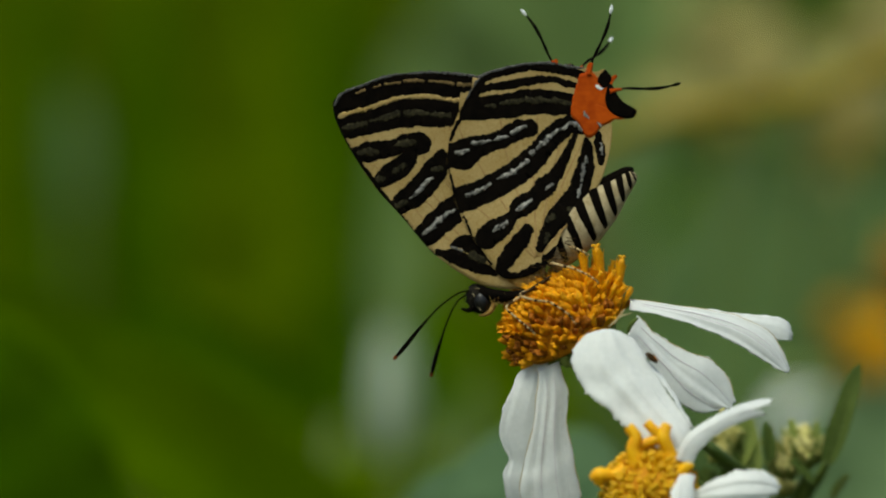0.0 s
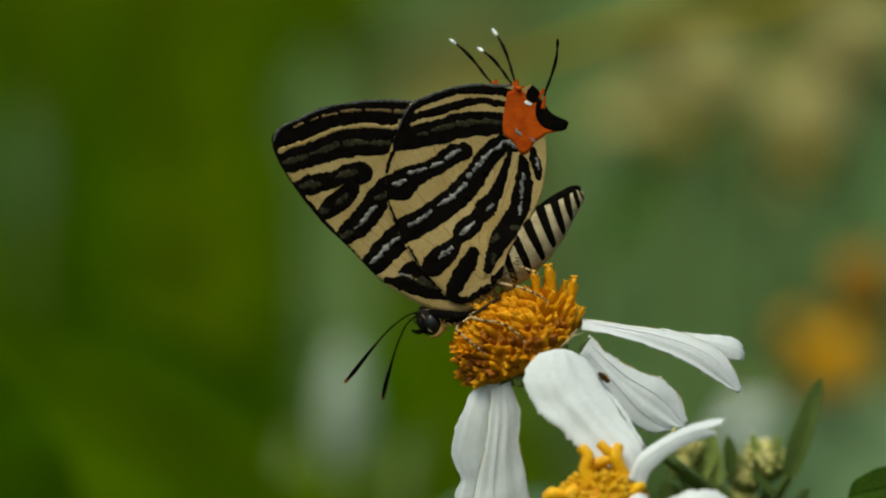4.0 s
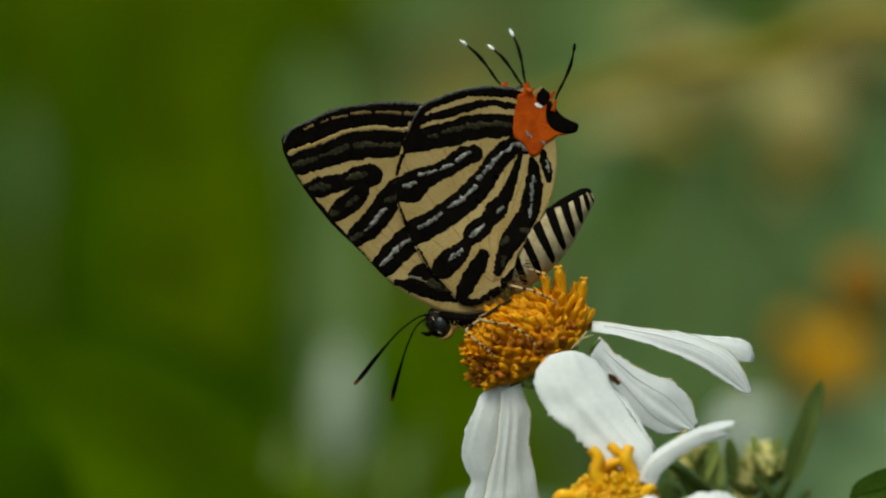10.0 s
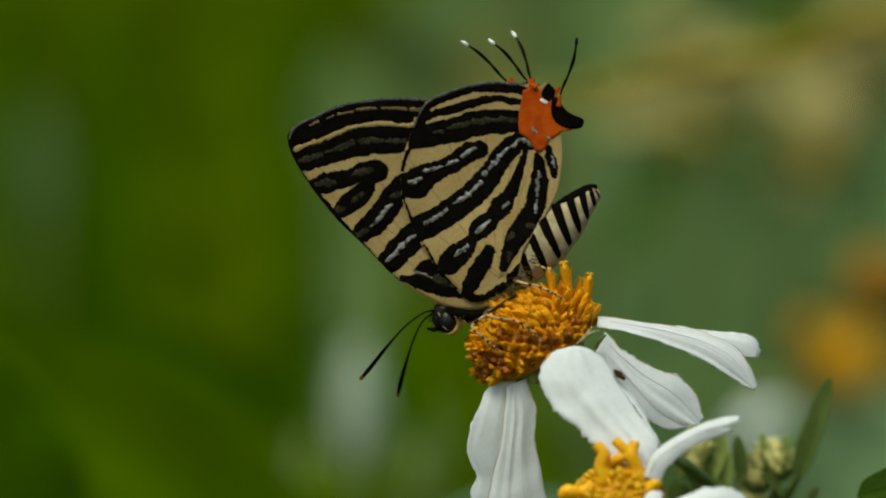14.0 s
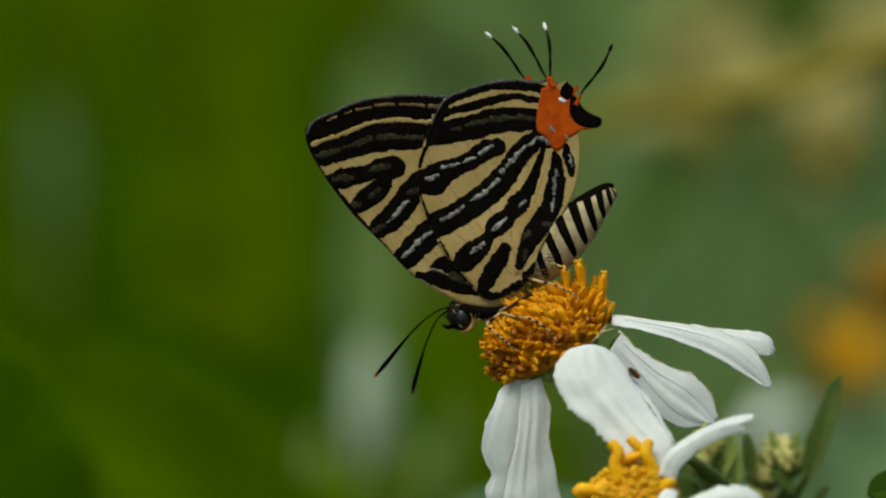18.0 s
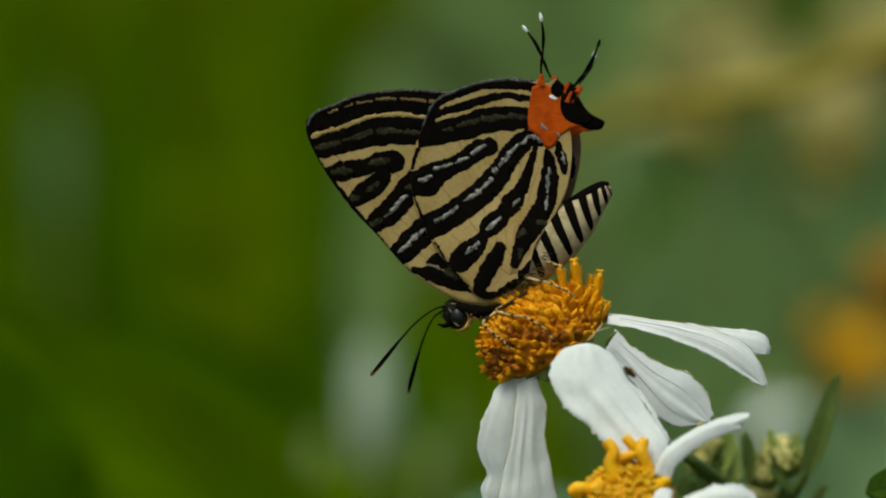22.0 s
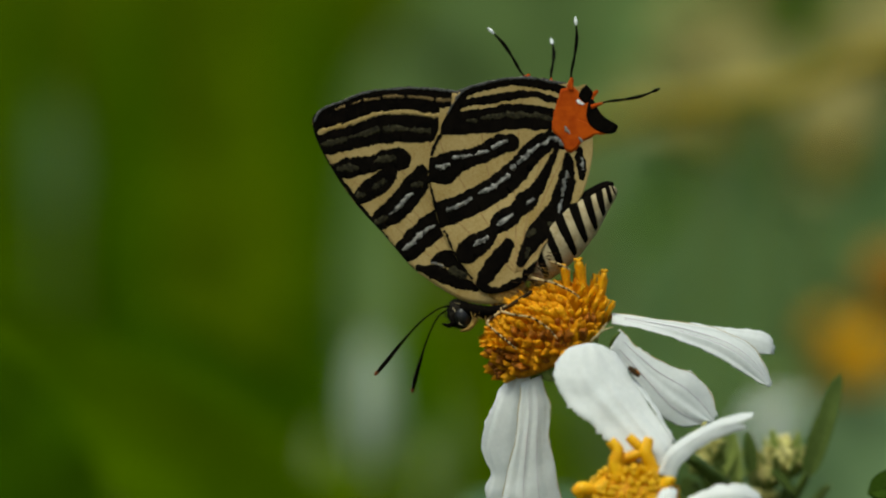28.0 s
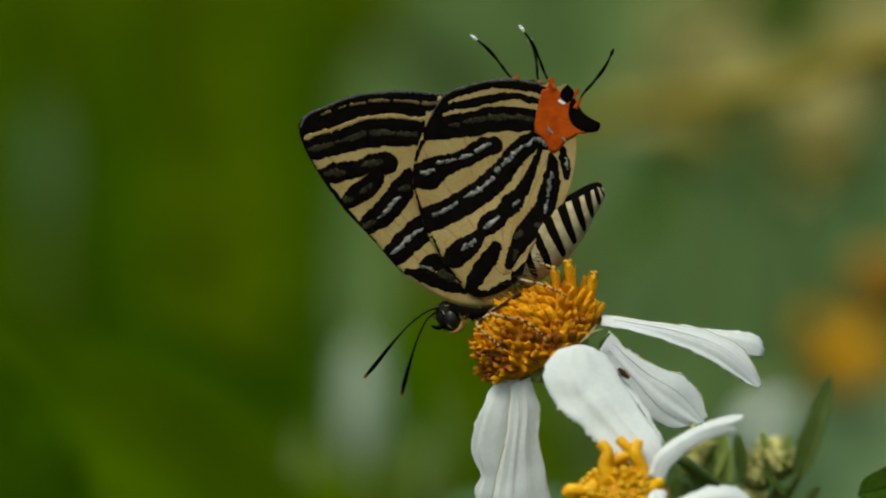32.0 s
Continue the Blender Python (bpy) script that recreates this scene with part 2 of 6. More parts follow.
def spline(points, steps=8):
    """Catmull-Rom curve through the points, steps to a span."""
    p = np.array(points, float)
    p = np.vstack([2 * p[0] - p[1], p, 2 * p[-1] - p[-2]])
    out = []
    for i in range(1, len(p) - 2):
        for k in range(steps):
            t = k / steps
            out.append(0.5 * (2 * p[i] + (p[i + 1] - p[i - 1]) * t
                              + (2 * p[i - 1] - 5 * p[i] + 4 * p[i + 1] - p[i + 2]) * t * t
                              + (3 * p[i] - p[i - 1] - 3 * p[i + 1] + p[i + 2]) * t ** 3))
    out.append(p[-2])
    return np.array(out)


def resample(curve, n):
    """n points at even steps along a polyline."""
    d = np.concatenate([[0], np.cumsum(np.linalg.norm(np.diff(curve, axis=0), axis=1))])
    s = np.linspace(0, d[-1], n)
    return np.stack([np.interp(s, d, curve[:, k]) for k in range(curve.shape[1])], 1)


def grid_faces(bm, rows, closed=False):
    """Quads between rows of vertices."""
    for r0, r1 in zip(rows, rows[1:]):
        n = len(r0)
        for i in range(n if closed else n - 1):
            j = (i + 1) % n
            bm.faces.new((r0[i], r0[j], r1[j], r1[i]))


def tube(points, radii, sides=10, steps=6, squash=1.0, bm=None):
    """A closed tapered tube along 3D points, in millimetres."""
    bm = bm or bmesh.new()
    c = spline(points, steps)
    r = np.interp(np.linspace(0, 1, len(c)), np.linspace(0, 1, len(radii)), radii)
    rows = []
    side = Vector((0, 1, 0))
    for i in range(len(c)):
        d = Vector(c[min(i + 1, len(c) - 1)] - c[max(i - 1, 0)]).normalized()
        u = (side - d * side.dot(d))
        u = u.normalized() if u.length > 1e-4 else d.orthogonal().normalized()
        v = d.cross(u)
        rows.append([bm.verts.new((Vector(c[i]) + (u * math.cos(a) * squash + v * math.sin(a)) * r[i]) * MM)
                     for a in [2 * math.pi * k / sides for k in range(sides)]])
    grid_faces(bm, rows, True)
    bm.faces.new(rows[0])
    bm.faces.new(rows[-1])
    return bm


def ball(centre, radii, turn=0.0, sub=3, rough=0.0, bm=None):
    """A lumpy ellipsoid, in millimetres, turned about the y axis."""
    bm = bm or bmesh.new()
    made = bmesh.ops.create_icosphere(bm, subdivisions=sub, radius=1.0)["verts"]
    m = Matrix.Rotation(radians(-turn), 3, 'Y')
    for v in made:
        k = 1 + rough * noise.noise(v.co * 4)
        v.co = (m @ Vector((v.co.x * radii[0], v.co.y * radii[1], v.co.z * radii[2])) * k + Vector(centre)) * MM
    return bm


def keep_inside(x, z, edge):
    """The point itself, or the nearest one on a closed outline that it lies outside of."""
    a, b = edge, np.roll(edge, -1, axis=0)
    cross = ((a[:, 1] > z) != (b[:, 1] > z))
    with np.errstate(divide='ignore', invalid='ignore'):
        hits = cross & (x < (b[:, 0] - a[:, 0]) * (z - a[:, 1]) / (b[:, 1] - a[:, 1]) + a[:, 0])
    if hits.sum() % 2:
        return x, z
    d = b - a
    t = np.clip(((x - a[:, 0]) * d[:, 0] + (z - a[:, 1]) * d[:, 1]) / np.maximum((d * d).sum(1), 1e-12), 0, 1)
    q = a + d * t[:, None]
    i = np.argmin((q[:, 0] - x) ** 2 + (q[:, 1] - z) ** 2)
    return q[i][0], q[i][1]


def ribbon(points, widths, depth, lift=0.04, ragged=0.06, ends=(1, 1), edge=None, steps=9):
    """A domed band laid on a wing: (x, z) points and half widths in millimetres, with rounded, ragged ends."""
    bm = bmesh.new()
    p, h = np.array(points, float), list(widths)
    for k, at_end in ((0, ends[0]), (-1, ends[1])):
        if at_end:
            d = p[k] - p[1 if k == 0 else -2]
            tip = p[k] + d / np.linalg.norm(d) * h[k] * 0.9
            p = np.vstack([tip, p]) if k == 0 else np.vstack([p, tip])
            h = [h[0]] + h if k == 0 else h + [h[-1]]
    c = spline(p, steps)
    run = np.concatenate([[0], np.cumsum(np.linalg.norm(np.diff(c, axis=0), axis=1))])
    n = max(8, int(run[-1] / 0.06))
    c = resample(c, n)
    w = np.interp(np.linspace(0, run[-1], n), run[::steps], h)
    s = np.linspace(0, np.sum(np.linalg.norm(np.diff(c, axis=0), axis=1)), n)
    t = np.gradient(c, axis=0)
    t /= np.linalg.norm(t, axis=1)[:, None]
    rows = []
    for i in range(n):
        e = min(s[i] if ends[0] else 9, s[-1] - s[i] if ends[1] else 9)
        k = w[i] * (math.sqrt(max(0.03, 1 - (1 - min(1, e / w[i])) ** 2)))
        nx, nz = -t[i][1], t[i][0]
        row = []
        for u, h in ((-1, 0.3), (-0.9, 0.9), (-0.3, 1), (0.3, 1), (0.9, 0.9), (1, 0.3)):
            j = ragged * noise.noise(Vector((c[i][0] * 5 + u * 9, c[i][1] * 5, 3.0))) + 1.2 * ragged * noise.noise(Vector((c[i][0] * 9 + u * 5, c[i][1] * 9, 8.0))) + 1.5 * ragged * noise.noise(Vector((c[i][0] * 2.2 + u * 7, c[i][1] * 2.2, 5.0)))
            q = u * (k + (j if abs(u) > 0.5 else 0))
            x, z = c[i][0] + nx * q, c[i][1] + nz * q
            if edge is not None:
                x, z = keep_inside(x, z, edge)
            row.append(bm.verts.new(Vector((x, depth(x, z) - lift * h, z)) * MM))
        rows.append(row)
    grid_faces(bm, rows)
    return bm


def fan(outline, centre, depth, rings=16, thick=0.05, steps=8, lift=0.0, edge=0.02):
    """A thin sheet inside a closed outline of (x, z) points round a centre, in millimetres."""
    bm = bmesh.new()
    o = np.array(outline + outline[:1], float)
    o = resample(spline(o, steps), 40 + 4 * len(outline))[:-1]
    for i in range(len(o)):
        o[i] += edge * np.array([noise.noise(Vector((o[i][0] * 6, o[i][1] * 6, 1.0))), noise.noise(Vector((o[i][0] * 6, o[i][1] * 6, 7.0)))])
    c = np.array(centre)
    sheets = []
    for off in (-lift, thick - lift):
        rows = []
        for r in range(1, rings + 1):
            k = r / rings
            rows.append([bm.verts.new(Vector((p[0], depth(p[0], p[1]) + off, p[1])) * MM) for p in (c + (q - c) * k for q in o)])
        grid_faces(bm, rows, True)
        mid = bm.verts.new(Vector((c[0], depth(c[0], c[1]) + off, c[1])) * MM)
        for i in range(len(o)):
            bm.faces.new((mid, rows[0][i], rows[0][(i + 1) % len(o)]))
        sheets.append(rows[-1])
    grid_faces(bm, sheets, True)
    return bm


def petal_grid(edge_a, edge_b, bulge, grooves, n, m, tip, rag=1.0, teeth=0.0):
    """Points of a petal between two edge curves of 3D points, in millimetres."""
    a, b = resample(spline(edge_a, 8), n), resample(spline(edge_b, 8), n)
    g = np.zeros((n, m, 3))
    for i in range(n):
        t = i / (n - 1)
        a2, b2 = a[min(i + 1, n - 1)], a[max(i - 1, 0)]
        along = Vector(a2 - b2).normalized()
        across = Vector(b[i] - a[i])
        nrm = along.cross(across).normalized()
        if nrm.y > 0:
            nrm = -nrm
        for j in range(m):
            u = j / (m - 1)
            p = Vector(a[i] * (1 - u) + b[i] * u)
            w = across.length
            ends = min(1, t * 6)
            h = bulge * w * (4 * u * (1 - u)) + grooves * ends * math.cos(u * math.pi * 6.0) * 0.35
            h += grooves * ends * 1.6 * noise.noise(Vector((u * 7.5, t * 1.1, a[0][0] * 3.7)))
            h += 0.05 * noise.noise(p * 0.7) * w * 0.5
            reach = tip * max(0, t - 0.8) / 0.2 * (math.cos(u * math.pi * 5) * 0.35 + 4 * u * (1 - u) - 0.4)
            reach += 0.06 * max(0, t - 0.6) * noise.noise(Vector((u * 14, tip, a[0][0])))
            p += nrm * h + along * reach
            if j in (0, m - 1):
                p += rag * across.normalized() * (0.16 * noise.noise(Vector((t * 9, j, a[0][0]))) + 0.12 * noise.noise(Vector((t * 27, j, a[0][0]))))
            if teeth and j == 0 and 0.33 < t < 0.8:
                bite = (t * 17 + noise.noise(Vector((t * 8, 2.0, 5.0)))) % 1.0
                p -= teeth * bite * (0.6 + 0.4 * math.sin(t * 31)) * across.normalized()
            g[i, j] = p
    return g


def sheet(g, thick):
    """A closed thin sheet from a grid of points, in millimetres."""
    bm = bmesh.new()
    n, m = g.shape[:2]
    front = [[bm.verts.new(Vector(g[i, j]) * MM) for j in range(m)] for i in range(n)]
    back = [[bm.verts.new((Vector(g[i, j]) + Vector((0, thick, -thick * 0.4))) * MM) for j in range(m)] for i in range(n)]
    grid_faces(bm, front)
    grid_faces(bm, back)
    for k in (0, n - 1):
        grid_faces(bm, [front[k], back[k]])
    for k in (0, m - 1):
        grid_faces(bm, [[r[k] for r in front], [r[k] for r in back]])
    return bm


def petal(parent, edge_a, edge_b, bulge=0.12, grooves=0.10, tip=0.5, veins=(), label="", edge=(), rag=1.0, furrows=(), teeth=0.0):
    g = petal_grid(edge_a, edge_b, bulge, grooves, 64, 25, tip, rag, teeth)
    ob = part("petal", sheet(g, 0.10), PETAL, parent, label)
    for u, w in tuple(veins) + tuple((u, -0.018) for u in furrows):
        j = u * 24
        k = int(j)
        line = g[4:-4, k] * (1 - (j - k)) + g[4:-4, min(k + 1, 24)] * (j - k)
        line = line + np.array([0, -0.045, 0.0])
        if w > 0:
            part("vein", tube(line[::5], [w * 0.6, w, w * 0.8, w * 0.4], 5, 3), VEIN, ob, "fine mauve-grey petal vein")
        else:
            part("furrow", tube(line[::5] + np.array([0, 0.03, 0]), [-w * 0.5, -w, -w, -w * 0.4], 5, 3), PETAL_LINE, ob)
    for side in edge:
        line = g[:, side] + np.array([0, -0.03, 0])
        part("petal_margin", tube(line[::5], [0.012, 0.035, 0.012, 0.04, 0.008, 0.03, 0.01, 0.035, 0.012], 5, 3), WITHER, ob, "brownish withered petal edge")
    return ob


def blade_mesh(length, width, droop, fold=0.15, n=12, m=5, point=1.6, wave=0.0):
    """Vertices and quads of a leaf along +x that droops, in metres."""
    vs, fs = [], []
    for i in range(n):
        t = i / (n - 1)
        w = width * (math.sin(math.pi * min(1, t ** 0.75 + 0.02)) ** (1 / point)) * 0.5 + width * 0.02
        for j in range(m):
            u = 2 * j / (m - 1) - 1
            vs.append((length * t, u * w, -droop * t * t * length + abs(u) * w * fold * 2 + wave * width * math.sin(t * 17 + u) * 0.1 * abs(u)))
    for i in range(n - 1):
        for j in range(m - 1):
            a = i * m + j
            fs.append((a, a + 1, a + 1 + m, a + m))
    return vs, fs


def leaf(name, place, aim, length, width, material, parent, droop=0.15, spin=0.0, label="", wave=0.6, thick=0.0004, point=1.6):
    """One leaf from its base towards a point, in metres."""
    vs, fs = blade_mesh(length, width, droop, wave=wave, n=16, m=7, point=point)
    bm = bmesh.new()
    top = [bm.verts.new(v) for v in vs]
    low = [bm.verts.new((v[0], v[1], v[2] - thick)) for v in vs]
    for f in fs:
        bm.faces.new([top[i] for i in f])
        bm.faces.new([low[i] for i in reversed(f)])
    ob = part(name, bm, material, parent, label)
    d = (Vector(aim) - Vector(place)).normalized()
    q = d.to_track_quat('X', 'Z').to_matrix().to_4x4()
    ob.matrix_basis = Matrix.Translation(place) @ q @ Matrix.Rotation(radians(spin if aim[0] >= place[0] else -spin), 4, 'X')
    if parent:
        ob.matrix_basis = parent.matrix_basis.inverted() @ ob.matrix_basis
    rib = [tuple(vs[i * 7 + 3]) for i in range(0, 16, 3)]
    rbm = tube([(x / MM, y / MM, z / MM + 0.15) for x, y, z in rib], [width / MM * 0.03, width / MM * 0.012], 6, 2)
    part("midrib", rbm, material, ob)
    return ob


def thing(name, place, label, category, group=""):
    ob = new(name)
    ob.empty_display_size = 0.005
    ob.matrix_basis = Matrix.Translation(place)
    return tagged(ob, label, category, group)


# ---------------------------------------------------------------- ground
bm = bmesh.new()
bmesh.ops.create_grid(bm, x_segments=60, y_segments=60, size=1)
for v in bm.verts:
    r = v.co.xy.length
    v.co.x, v.co.y = v.co.x * (1 + 180 * r * r), v.co.y * (1 + 180 * r * r)
    v.co.z = 0.02 * noise.noise(v.co * 1.2) - 0.012
ground = tagged(part("ground", bm, EARTH), "dark grassy soil under the plants", "ground", kind="structure")

# ---------------------------------------------------------------- butterfly
ROOT = (0.00502, 0.0, 0.69805)
butterfly = thing("butterfly", ROOT, "black and cream striped butterfly, wings closed, standing on a flower", "butterfly")


def fore_depth(x, z):
    r = math.hypot(x, z)
    return -0.10 - 0.95 * math.exp(-(r / 5.5) ** 2) + 0.012 * math.sin(3.0 * x - 2.0 * z)


def hind_depth(x, z):
    r = math.hypot(x, z)
    return -0.26 - 1.15 * math.exp(-(r / 5.0) ** 2) + 0.05 * math.sin(0.42 * (x + 6.0)) + 0.012 * math.sin(2.6 * x + 1.2 * z)


def stripes(parent, depth, rows, name, material, lift, ragged=0.06, edge=None):
    for points, widths, *ends in rows:
        part(name, ribbon(points, [w * (0.5 if material is SILVER else 1.14 if material is BLACK else 1.0) / 26.12 for w in widths], depth, lift, ragged, ends[0] if ends else (1, 1), edge), material, parent)


FORE_OUTLINE = [(-0.27, -0.8), (-1.34, -1.65), (-2.68, -2.08), (-4.4, -1.93), (-5.93, -1.2), (-7.16, -0.45), (-8.27, 0.38), (-10.15, 2.37), (-12.1, 4.29), (-13.86, 6.62),
                (-14.89, 8.35), (-15.28, 9.49), (-15.24, 9.99), (-14.74, 10.45), (-13.51, 11.1), (-11.68, 11.87), (-9.76, 12.21), (-7.47, 12.33), (-5.63, 12.21),
                (-3.94, 11.87), (-2.49, 10.03), (-0.77, 3.52)]
HIND_OUTLINE = [(0.2, 0.1), (-0.35, -0.45), (-1.2, -1.08), (-2.49, -1.5), (-3.33, -1.28), (-4.59, 0.08), (-5.93, 1.8), (-6.81, 3.52), (-7.5, 5.44), (-7.62, 7.35), (-7.31, 8.81),
                (-6.85, 10.11), (-6.32, 11.18), (-5.82, 11.94), (-4.98, 12.44), (-3.25, 13.02), (-1.34, 13.32), (0, 13.21), (1.15, 13.25),
                (1.8, 13.02), (2.26, 13.28), (2.64, 13.09), (2.95, 12.33), (3.56, 11.37), (4.67, 10.76), (4.56, 10.53), (3.71, 10.45), (3.1, 10.2), (3.26, 9.5),
                (3.32, 8.5), (3.2, 7.2), (2.85, 5.63), (1.91, 3.83), (0.65, 1.99)]


def outline_curve(outline):
    return resample(spline(np.array(outline + outline[:1], float), 8), 160)[:-1]


FORE_EDGE, HIND_EDGE = outline_curve(FORE_OUTLINE), outline_curve(HIND_OUTLINE)


def fore_wing(y, near):
    w = part("forewing", fan(FORE_OUTLINE, (-4.4, 4.29), fore_depth, rings=18), CREAM, butterfly,
             "cream forewing with wavy black bands")
    w.matrix_basis = pose(0, y * MM, 0)
    stripes(w, fore_depth, [
        ([(-1.34, -0.5), (-5.17, 2.76), (-8.61, 6.2), (-11.68, 9.26), (-14.17, 10.6)], (2, 1.4, 1.2, 1, 1)), ([(-1.34, -0.31), (-4.02, 3.52), (-6.7, 7.35), (-8.61, 11.94)], (2, 1.4, 1.2, 1)),
        ([(-1.72, -0.69), (-5.93, 1.99), (-9.76, 5.44), (-13.59, 7.92)], (2, 1.4, 1.2, 1)), ([(-2.11, -0.88), (-5.93, 1.23), (-8.61, 3.52), (-12.06, 5.63)], (2, 1.4, 1.2, 1)),
        ([(-2.49, -1.07), (-5.93, 0.46), (-8.23, 1.99), (-10.15, 3.71)], (2, 1.4, 1.2, 1)),
    ], "wing_vein", WING_VEIN, 0.006, 0.01)
    stripes(w, fore_depth, [
        ([(-15.16, 9.64), (-14.74, 10.18), (-13.21, 10.91), (-12.06, 11.29), (-10.53, 11.56), (-8.62, 11.71), (-6.9, 11.67), (-5.94, 11.67)], (8, 9, 11, 15, 16, 16, 15, 12), (0, 0)),
        ([(-15.05, 9.45), (-14.17, 9.8), (-13.02, 10.18), (-11.68, 10.79), (-10.15, 11.06), (-8.62, 11.1), (-6.7, 10.98)], (8, 12, 13, 11, 11, 12, 12), (0, 0)),
        ([(-14.97, 7.96), (-14.17, 8.19), (-13.21, 8.53), (-12.06, 8.95), (-10.15, 9.45), (-8.24, 9.53), (-6.7, 9.64)], (14, 18, 20, 21, 23, 22, 20), (0, 0)),
        ([(-13.98, 6.43), (-13.52, 6.5), (-12.83, 6.58), (-12.06, 6.77), (-11.22, 6.96), (-10.23, 7.31), (-9.15, 7.42)], (6, 11, 17, 15, 13, 16, 18), (0, 1)),
        ([(-9.69, 6.73), (-10.15, 6.01), (-10.91, 5.39), (-11.6, 4.86), (-12.14, 4.4)], (10, 16, 17, 14, 8), (1, 0)),
        ([(-10.84, 2.75), (-10.3, 3.21), (-9.61, 3.79), (-8.96, 4.44), (-8.39, 5.2), (-7.85, 6.01), (-7.16, 6.66)], (10, 16, 19, 20, 20, 19, 18), (0, 0)),
        ([(-9.15, 0.84), (-8.5, 1.22), (-7.74, 2.06), (-6.86, 2.87), (-5.75, 3.6)], (16, 19, 21, 22, 22), (0, 0)),
        ([(-6.63, 0.61), (-6.05, 0.92), (-5.56, 0.84), (-4.94, 0.38), (-4.41, -0.04)], (4, 10, 15, 11, 5)),
        ([(-7.78, 0.11), (-7.28, 0.11), (-6.63, -0.04), (-5.56, -0.42), (-4.41, -0.81), (-3.41, -1.04)], (4, 6, 11, 12, 9, 5), (0, 0)),
        ([(-15.05, 9.95), (-15.05, 9.26), (-14.74, 8.27), (-14.17, 7.0), (-12.06, 4.51), (-10.53, 2.75), (-8.81, 0.84), (-7.78, -0.19)], (5, 6, 4.5, 3.5, 3, 3, 3, 2.5)),
    ], "stripe", BLACK, 0.012, 0.075, FORE_EDGE)
    stripes(w, fore_depth, [
        ([(-14.78, 8.92), (-14.17, 9.18), (-13.48, 9.38), (-12.79, 9.64), (-12.06, 9.91), (-11.11, 10.33), (-10.15, 10.52), (-8.81, 10.64), (-7.78, 10.52), (-6.82, 10.49)], (3.2, 4.2, 3.6, 2.6, 3, 3.2, 2.8, 3.6, 3, 2.8), (1, 1)),
    ], "cream_line", CREAM, 0.026, 0.09)
    stripes(w, fore_depth, [
        ([(-11.83, 11.29), (-10.84, 11.44)], (1.6, 2)),
        ([(-10.53, 11.56), (-9.84, 11.6), (-9.23, 11.67)], (2.4, 2.2, 2)),
        ([(-8.85, 11.67), (-8.04, 11.67), (-7.2, 11.56)], (2, 2.6, 2.2)),
        ([(-6.93, 11.56), (-6.05, 11.56)], (2, 2.4)),
        ([(-12.64, 11.02), (-12.14, 11.17)], (1.2, 1.4)),
        ([(-13.75, 10.52), (-13.13, 10.75)], (1, 1.2)),
    ], "cream_line", DIM_CREAM, 0.026, 0.09)
    stripes(w, fore_depth, [([(-15.16, 9.65), (-14.74, 10.45), (-13.51, 11.06), (-11.68, 11.83), (-9.76, 12.17), (-7.47, 12.29), (-5.63, 12.17)], (1.2, 1.8, 2, 2, 2, 2, 2))], "fringe", FRINGE, 0.02, 0.07)
    if near:
        stripes(w, fore_depth, [
        ([(-14.47, 8.15), (-13.79, 8.3), (-13.02, 8.5)], (4, 6, 5)),
        ([(-12.64, 8.72), (-11.6, 9.07), (-10.84, 9.3)], (3, 6, 5)),
        ([(-10.34, 9.41), (-9.46, 9.45), (-8.85, 9.45)], (4, 6, 4)),
        ([(-8.54, 9.41), (-7.39, 9.45)], (4, 5)),
        ([(-13.29, 6.54), (-12.75, 6.62), (-12.14, 6.66)], (5, 7, 5)),
        ([(-10.84, 7.16), (-10.34, 7.39), (-9.65, 7.46)], (4, 7, 5)),
        ([(-10.88, 5.36), (-10.23, 5.89)], (4, 5)),
        ([(-11.87, 4.82), (-11.57, 4.9)], (6, 5)),
        ([(-8.24, 5.62), (-7.74, 5.82)], (4, 5)),
        ([(-10.53, 3.06), (-9.96, 3.37)], (5, 5)),
        ([(-5.29, 0.07), (-4.41, -0.19)], (8, 5)),
    ], "scale_line", DUSK, 0.022, 0.12)
        stripes(w, fore_depth, [
        ([(-9.69, 3.67), (-9.19, 4.13), (-8.54, 4.94), (-8.27, 5.17)], (4, 6, 6, 4)),
        ([(-8.66, 1.3), (-8.08, 1.8), (-7.62, 2.33), (-7.16, 2.72), (-6.63, 3.02)], (5, 7, 7, 6, 4)),
        ([(-6.7, 0.53), (-5.94, 0.34)], (2, 3)),
    ], "silver_line", SILVER, 0.022, 0.12)
    return w


